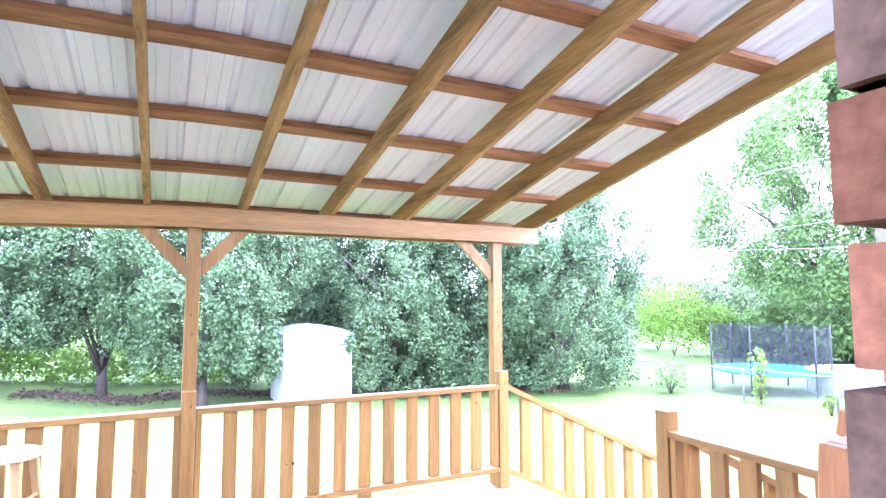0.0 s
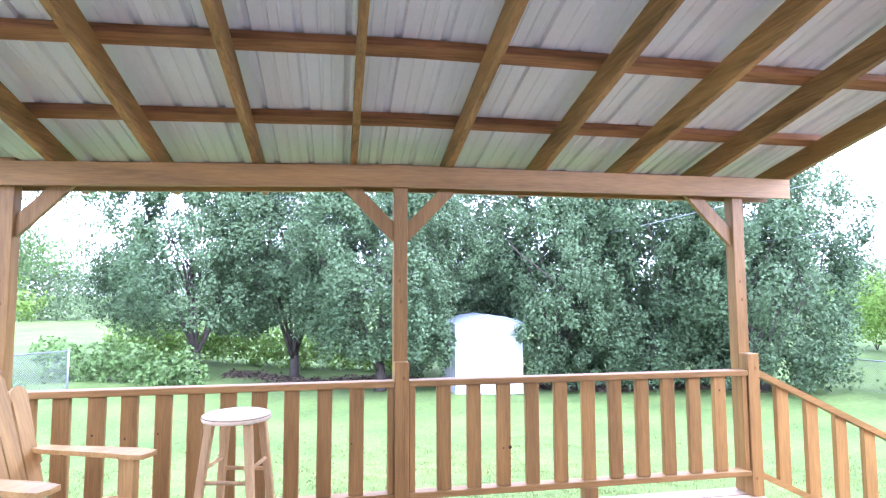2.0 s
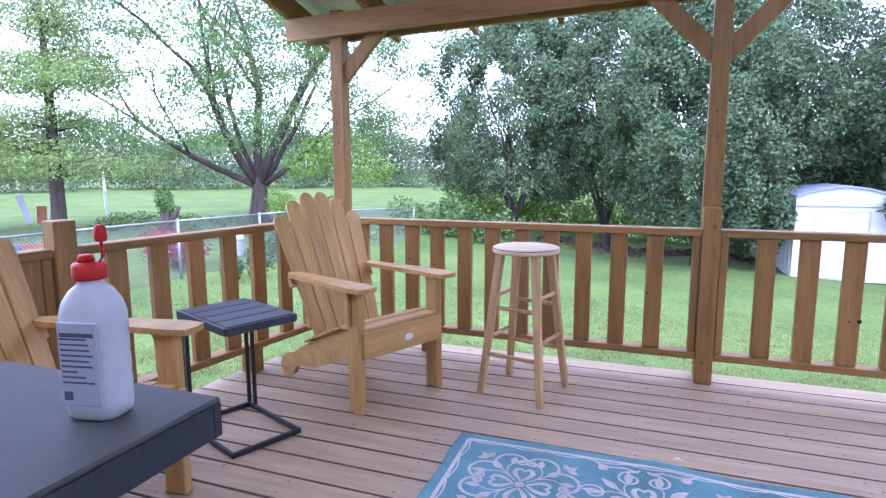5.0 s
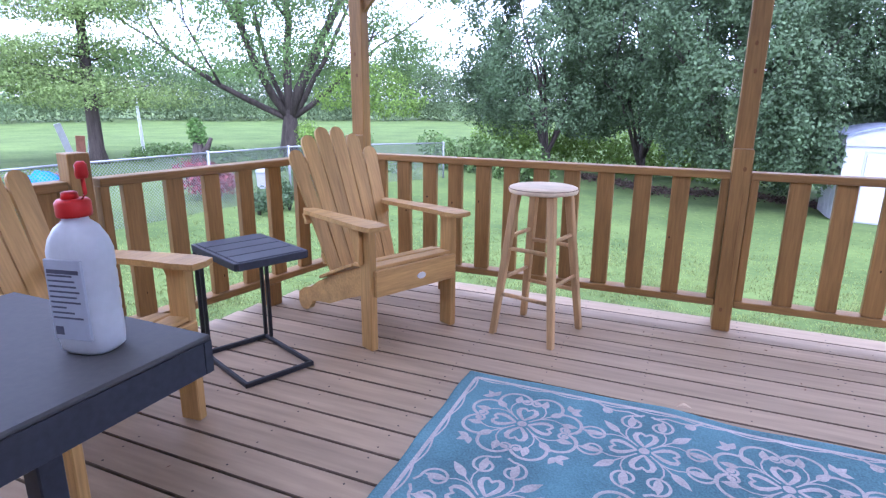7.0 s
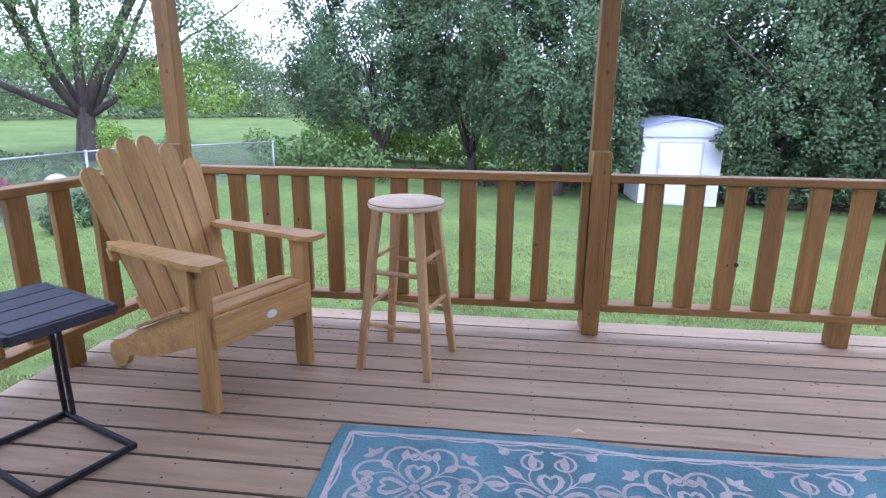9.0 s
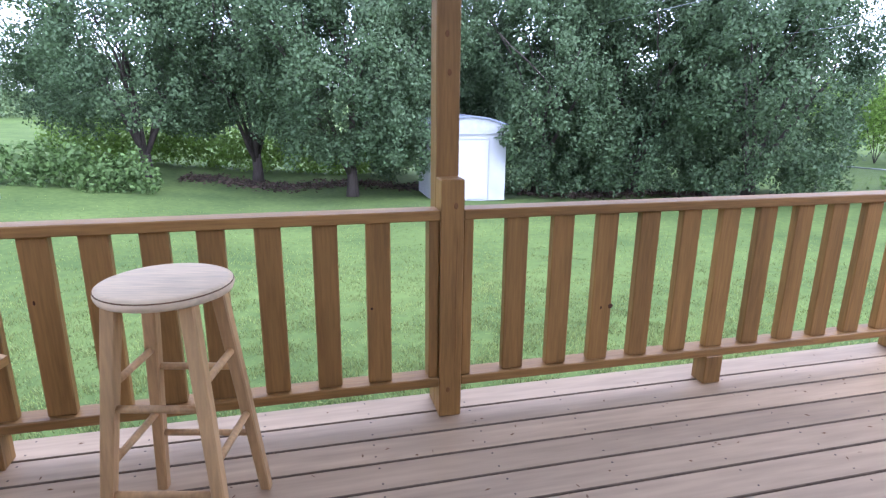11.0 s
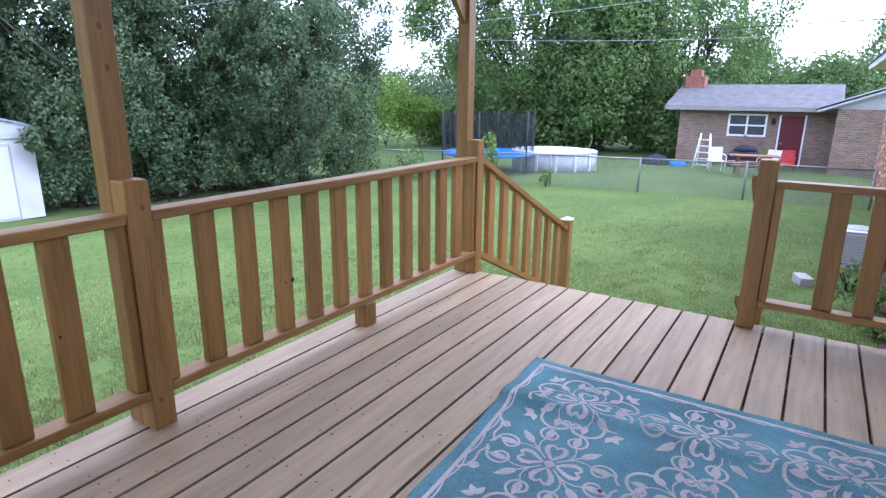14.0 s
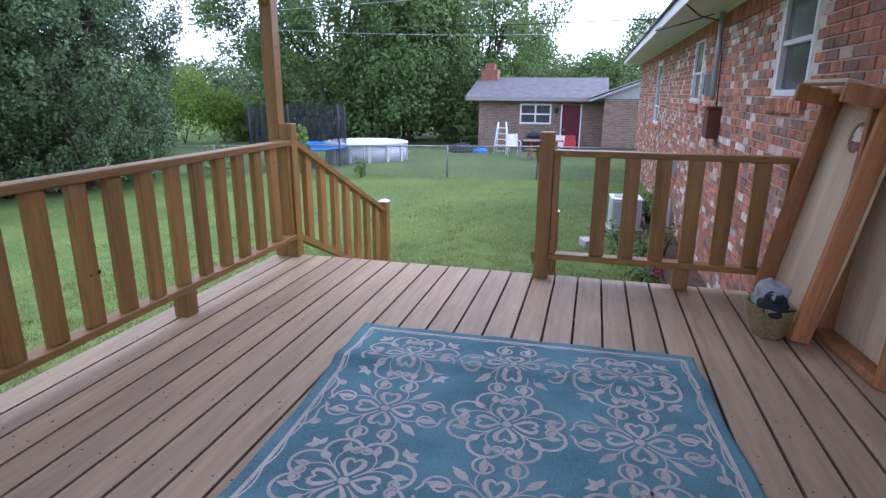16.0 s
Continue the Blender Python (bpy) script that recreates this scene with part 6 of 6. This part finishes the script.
def make_neighbour():
    X, base = 27.7, -1.75
    t = thing("neighbour_house", "low tan brick neighbouring house with a grey shingle roof", "house")
    top = 0.85
    boxpart("wall", t, M_nb, (X, X + 0.2, 1.55, 3.6, base, top), 0)
    boxpart("wall", t, M_nb, (X, X + 0.2, -0.5, 0.02, base, top), 0)
    boxpart("wall", t, M_nb, (X, X + 0.2, 0.02, 1.55, base, -0.35), 0)
    boxpart("wall", t, M_nb, (X, X + 0.2, 0.02, 1.55, 0.62, top), 0)
    boxpart("wall", t, M_nb, (X, X + 0.2, -1.35, -0.5, 0.55, top), 0)
    boxpart("wall", t, M_nb, (X, X + 0.2, -2.4, -1.35, base, top), 0)
    boxpart("side_wall", t, M_nb, (X + 0.2, X + 7, 3.4, 3.6, base, top), 0)
    boxpart("wing_wall", t, M_nb, (X - 2.2, X - 2.0, -9.5, -2.4, base, top + 0.05), 0)
    boxpart("wing_side", t, M_nb, (X - 2.0, X + 0.0, -2.6, -2.4, base, top + 0.05), 0)
    bm = bmesh.new()
    a = [bm.verts.new((X - 2.19, y, z)) for y, z in ((-2.0, top + 0.06), (-6.0, top + 1.55), (-9.8, top + 0.06))]
    bm.faces.new(a)
    b = [bm.verts.new((X - 2.05, v.co.y, v.co.z)) for v in a]
    bm.faces.new(b[::-1])
    for i in range(3):
        bm.faces.new((a[i], b[i], b[(i + 1) % 3], a[(i + 1) % 3]))
    bmesh.ops.recalc_face_normals(bm, faces=bm.faces[:])
    part("gable", bm, M_greybox, t, "pale grey gable siding")
    for y0, y1, z0, z1, mat, nm in ((-1.75, -6.0, top + 0.02, top + 1.62, M_greybox, "rake_trim"),):
        bm = bmesh.new()
        v = [bm.verts.new(p) for p in ((X - 2.45, y0, z0 - 0.1), (X - 2.45, y1, z1 - 0.1), (X - 2.45, y1, z1 + 0.06), (X - 2.45, y0, z0 + 0.06))]
        w = [bm.verts.new((X - 2.4, p.co.y, p.co.z)) for p in v]
        bm.faces.new(v)
        bm.faces.new(w[::-1])
        for i in range(4):
            bm.faces.new((v[i], w[i], w[(i + 1) % 4], v[(i + 1) % 4]))
        bmesh.ops.recalc_face_normals(bm, faces=bm.faces[:])
        part(nm, bm, mat, t)
    def roof_slab(name, quad):
        bm = bmesh.new()
        v = [bm.verts.new(p) for p in quad]
        w = [bm.verts.new((p[0], p[1], p[2] + 0.06)) for p in quad]
        bm.faces.new(v)
        bm.faces.new(w[::-1])
        for i in range(4):
            bm.faces.new((v[i], w[i], w[(i + 1) % 4], v[(i + 1) % 4]))
        bmesh.ops.recalc_face_normals(bm, faces=bm.faces[:])
        return part(name, bm, M_shingle, t)
    roof_slab("roof", ((X - 0.5, 4.2, top + 0.02), (X - 0.5, -2.6, top + 0.02), (X + 3.0, -2.6, top + 1.0), (X + 3.0, 4.2, top + 1.0)))
    roof_slab("roof", ((X + 3.0, 4.2, top + 1.0), (X + 3.0, -2.6, top + 1.0), (X + 7.2, -2.6, top - 0.1), (X + 7.2, 4.2, top - 0.1)))
    roof_slab("wing_roof", ((X - 2.45, -1.7, top + 0.0), (X - 2.45, -6.0, top + 1.60), (X + 6, -6.0, top + 1.60), (X + 6, -1.7, top + 0.0)))
    boxpart("eave_board", t, M_gable, (X - 0.52, X - 0.49, -2.4, 4.2, top - 0.1, top + 0.07), 0)
    boxpart("soffit", t, M_gable, (X - 0.49, X, -2.4, 3.6, top - 0.08, top - 0.05), 0)
    ch = boxpart("chimney", t, M_nred, (X + 2.4, X + 3.2, 3.1, 4.0, top + 0.6, top + 1.45), 0.01, label="red brick chimney")
    boxpart("chimney_cap", ch, M_nred, (X + 2.5, X + 3.1, 3.3, 3.8, top + 1.4505, top + 1.75), 0.01)
    w = boxpart("window", t, M_glass_dark, (X + 0.06, X + 0.08, 0.02, 1.55, -0.35, 0.62), 0)
    for d in ((0.02, 0.1, -0.35, 0.62), (1.47, 1.55, -0.35, 0.62), (0.75, 0.83, -0.35, 0.62), (0.1, 1.47, 0.54, 0.62), (0.1, 1.47, -0.35, -0.27), (0.1, 1.47, 0.09, 0.16)):
        boxpart("window_bar", w, M_white, (X - 0.02, X + 0.05, *d), 0)
    dd = boxpart("door", t, M_maroon, (X + 0.05, X + 0.1, -1.35, -0.5, base + 0.15, 0.55), 0.004, label="maroon back door")
    for d in ((-1.42, -1.351, base + 0.15, 0.6), (-0.499, -0.43, base + 0.15, 0.6)):
        boxpart("door_casing", dd, M_white, (X - 0.03, X - 0.001, *d), 0)
    bm = bmesh.new()
    lathe(bm, [(0.035, 0), (0.05, 0.02), (0.03, 0.05)], 10)
    ob = part("door_knob", bm, M_grey, dd)
    ob.matrix_basis = pose(X + 0.05, -0.6, -0.6, 0, -90, 0)
    bm = bmesh.new()
    lathe(bm, [(0.05, 0), (0.09, 0.04), (0.09, 0.2), (0.03, 0.28)], 8, (X - 0.1, -0.22, 0.2))
    part("wall_lantern", bm, M_dark, t)
    p = thing("patio", "pale concrete patio slab behind the neighbouring house", "patio", kind="structure")
    boxpart("slab", p, M_concrete, (X - 3.2, X, -2.2, 3.4, base - 0.15, base + 0.09), 0.01)
    zp = base + 0.0905
    # ladder
    L = thing("step_ladder", "white pool step ladder standing on the patio", "ladder", pose(X - 2.6, 2.0, zp))
    for sy in (-0.25, 0.25):
        for sx in (-0.45, 0.45):
            bm = bmesh.new()
            tube(bm, [(sx, sy * 1.25, 0), (0.02 * sx, sy * 0.7, 1.5)], 0.03, 8)
            part("rail", bm, M_chairw, L, "", True)
    for k in range(1, 6):
        q = k / 6
        boxpart("step", L, M_chairw, (-0.45 * (1 - q) - 0.06, -0.45 * (1 - q) + 0.06, -0.25, 0.25, 1.5 * q - 0.02, 1.5 * q + 0.02), 0)
    # covered grill
    g = thing("covered_grill", "barbecue grill under a dark cover on the patio", "grill", pose(X - 1.2, 0.6, zp))
    bm = bmesh.new()
    box(bm, -0.35, 0.35, -0.6, 0.6, 0, 0.75, 0.08)
    part("cover_skirt", bm, M_grill, g)
    bm = bmesh.new()
    lathe(bm, [(0.46, 0), (0.44, 0.10), (0.32, 0.22), (0.1, 0.27)], 18, (0, 0, 0.7505), 0.65, 1.0)
    part("cover_lid", bm, M_grill, g, "", True)
    # picnic table
    pt = thing("picnic_table", "faded wooden picnic table with attached benches", "picnic table", pose(X - 5.4, -0.1, ground_z(X - 5.4, 0), 0, 0, 12))
    for k in range(5):
        boxpart("top_board", pt, M_picnic, (-0.36 + 0.147 * k, -0.36 + 0.14 + 0.147 * k, -0.8, 0.8, 0.70, 0.74), 0.005)
    for sx in (-0.72, 0.72):
        boxpart("bench", pt, M_picnic, (sx - 0.13, sx + 0.13, -0.8, 0.8, 0.41, 0.45), 0.005)
    for sy in (-0.5, 0.5):
        for s in (-1, 1):
            bm = bmesh.new()
            tube(bm, [(s * 0.65, sy, 0), (s * 0.2, sy, 0.70)], 0.045, 4)
            part("leg", bm, M_picnic, pt)
        boxpart("cross_beam", pt, M_picnic, (-0.84, 0.84, sy - 0.02, sy + 0.02, 0.33, 0.41), 0)
    # patio chairs
    def patio_chair(m, mat, lab):
        c = thing("patio_chair", lab, "chair", m, "patio chairs")
        boxpart("seat", c, mat, (-0.24, 0.24, -0.25, 0.25, 0.40, 0.44), 0.015)
        bm = bmesh.new()
        prism(bm, [(0.22, 0.42), (0.26, 0.42), (0.36, 0.92), (0.32, 0.92)], -0.25, 0.25)
        part("backrest", bm, mat, c)
        for sx in (-0.22, 0.24):
            for sy in (-0.26, 0.26):
                bm = bmesh.new()
                tube(bm, [(sx * 1.1, sy, 0), (sx, sy, 0.42)], 0.018, 6)
                part("leg", bm, mat, c)
        for sy in (-0.28, 0.28):
            bm = bmesh.new()
            tube(bm, [(-0.25, sy, 0.05), (-0.24, sy, 0.6), (-0.1, sy, 0.65), (0.3, sy, 0.66)], 0.02, 6)
            part("armrest", bm, mat, c, "", True)
    zg = ground_z(X - 4, 0)
    patio_chair(pose(X - 4.3, 1.25, zg, 0, 0, 20), M_chairw, "white metal patio chair by the picnic table")
    patio_chair(pose(X - 4.4, -0.5, zg, 0, 0, -30), M_chairw, "white metal patio chair by the picnic table")
    patio_chair(pose(X - 2.0, -1.0, zp, 0, 0, 0), M_chairr, "red plastic patio chair on the patio")
    patio_chair(pose(X - 2.4, -0.35, zp, 0, 0, 10), M_leaf3, "green plastic patio chair on the patio")
    for yy, mat, lab, s in ((3.0, M_blue, "blue plastic tub on the patio", 0.3), (3.9, M_clothd, "dark blue folded tarpaulin heap by the patio", 0.42)):
        bm = bmesh.new()
        bmesh.ops.create_icosphere(bm, subdivisions=3, radius=1)
        for v in bm.verts:
            v.co = Vector((v.co.x * s, v.co.y * s * 1.3, max(v.co.z, -0.3) * s * 0.8)) * (1 + 0.3 * noise.noise(v.co * 2))
        ob = part("tarpaulin_heap" if s > .4 else "plastic_tub", bm, mat, None, lab, True)
        ob.matrix_basis = pose(X - 2.6, yy, zp + 0.1 if s < .4 else ground_z(X - 2.6, yy) + 0.1)
        ob["category"] = "tarpaulin" if s > .4 else "tub"


make_neighbour()


def make_pool():
    x, y = 20.6, 6.8
    z = ground_z(x, y)
    t = thing("swimming_pool", "round above-ground pool with a white wall", "pool", pose(x, y, z))
    bm = bmesh.new()
    lathe(bm, [(1.62, -0.05), (1.62, 0.72), (1.56, 0.72), (1.56, 0.3)], 40)
    part("pool_wall", bm, M_pool, t, "", True)
    bm = bmesh.new()
    lathe(bm, [(1.55, 0.36), (1.55, 0.38)], 40)
    part("water", bm, M_water, t, "blue pool water")
    bm = bmesh.new()
    lathe(bm, [(1.54, 0.7205), (1.68, 0.7205), (1.68, 0.76), (1.54, 0.76)], 40)
    part("top_rail", bm, M_pool, t)
    for k in range(14):
        a = k * 2 * math.pi / 14
        boxpart("pool_upright", t, M_white, (1.622, 1.67, -0.05, 0.05, -0.03, 0.72), 0.004, pose(0, 0, 0, 0, 0, math.degrees(a)))


def make_trampoline():
    x, y = 18.3, 8.5
    z = ground_z(x, y)
    R = 1.75
    t = thing("trampoline", "trampoline with a blue pad and a dark safety net", "trampoline", pose(x, y, z))
    bm = bmesh.new()
    lathe(bm, [(R - 0.28, 0.70), (R, 0.69), (R + 0.02, 0.73), (R, 0.76), (R - 0.28, 0.74)], 40)
    part("pad", bm, M_blue, t, "bright blue foam pad", True)
    bm = bmesh.new()
    lathe(bm, [(R - 0.285, 0.705), (R - 0.285, 0.715)], 40)
    part("mat", bm, M_dark, t)
    verts, faces = [], []
    n = 340
    for k in range(n):
        a0, a1 = 2 * math.pi * k / n, 2 * math.pi * (k + 0.36) / n
        i = len(verts)
        for a, zz in ((a0, 0.765), (a1, 0.765), (a1, 2.2), (a0, 2.2)):
            verts.append(((R - 0.03) * math.cos(a), (R - 0.03) * math.sin(a), zz))
        faces.append((i, i + 1, i + 2, i + 3))
    soup("safety_net", verts, faces, M_net, t, "dark see-through net")
    for k in range(6):
        a = k * math.pi / 3 + 0.3
        bm = bmesh.new()
        c, s = math.cos(a) * (R + 0.05), math.sin(a) * (R + 0.05)
        tube(bm, [(c, s, 0), (c, s, 2.25)], 0.028, 7)
        part("pole", bm, M_metal_tube, t, "", True)
        bm = bmesh.new()
        tube(bm, [(c * .98, s * .98, 0.69), (c * .95, s * .95, 0.02)], 0.02, 6)
        part("leg", bm, M_grey, t, "", True)


make_pool()
make_trampoline()

# ---- overhead wires and the leaning pole ----
wire("overhead_wire", "thin power line crossing above the lawn", sag((2.0, 34, 2.6), (17, -8, 6.4), 0.9), 0.0075, M_wire_l)
wire("overhead_wire", "thin power line crossing above the lawn", sag((3.2, 34, 2.4), (20, -8, 5.2), 1.0), 0.0075, M_wire_l)
wire("overhead_wire", "thin power line crossing above the lawn", sag((16, 22, 4.4), (24, -6, 3.6), 0.7), 0.0085, M_wire_l)
wire("overhead_wire", "thin power line running to the brick house", sag((8.5, -2.87, 2.25), (40, 30, 8), 0.8), 0.0085, M_wire)
bm = bmesh.new()
tube(bm, [(0, 0, -0.1), (0.25, 0, 2.4)], [0.07, 0.05], 8)
ob = part("leaning_pole", bm, M_white, None, "leaning white wooden pole at the edge of the field", True)
ob.matrix_basis = pose(-22.0, 14.5, ground_z(-22, 14.5), 0, -8, 0)
ob["category"] = "pole"
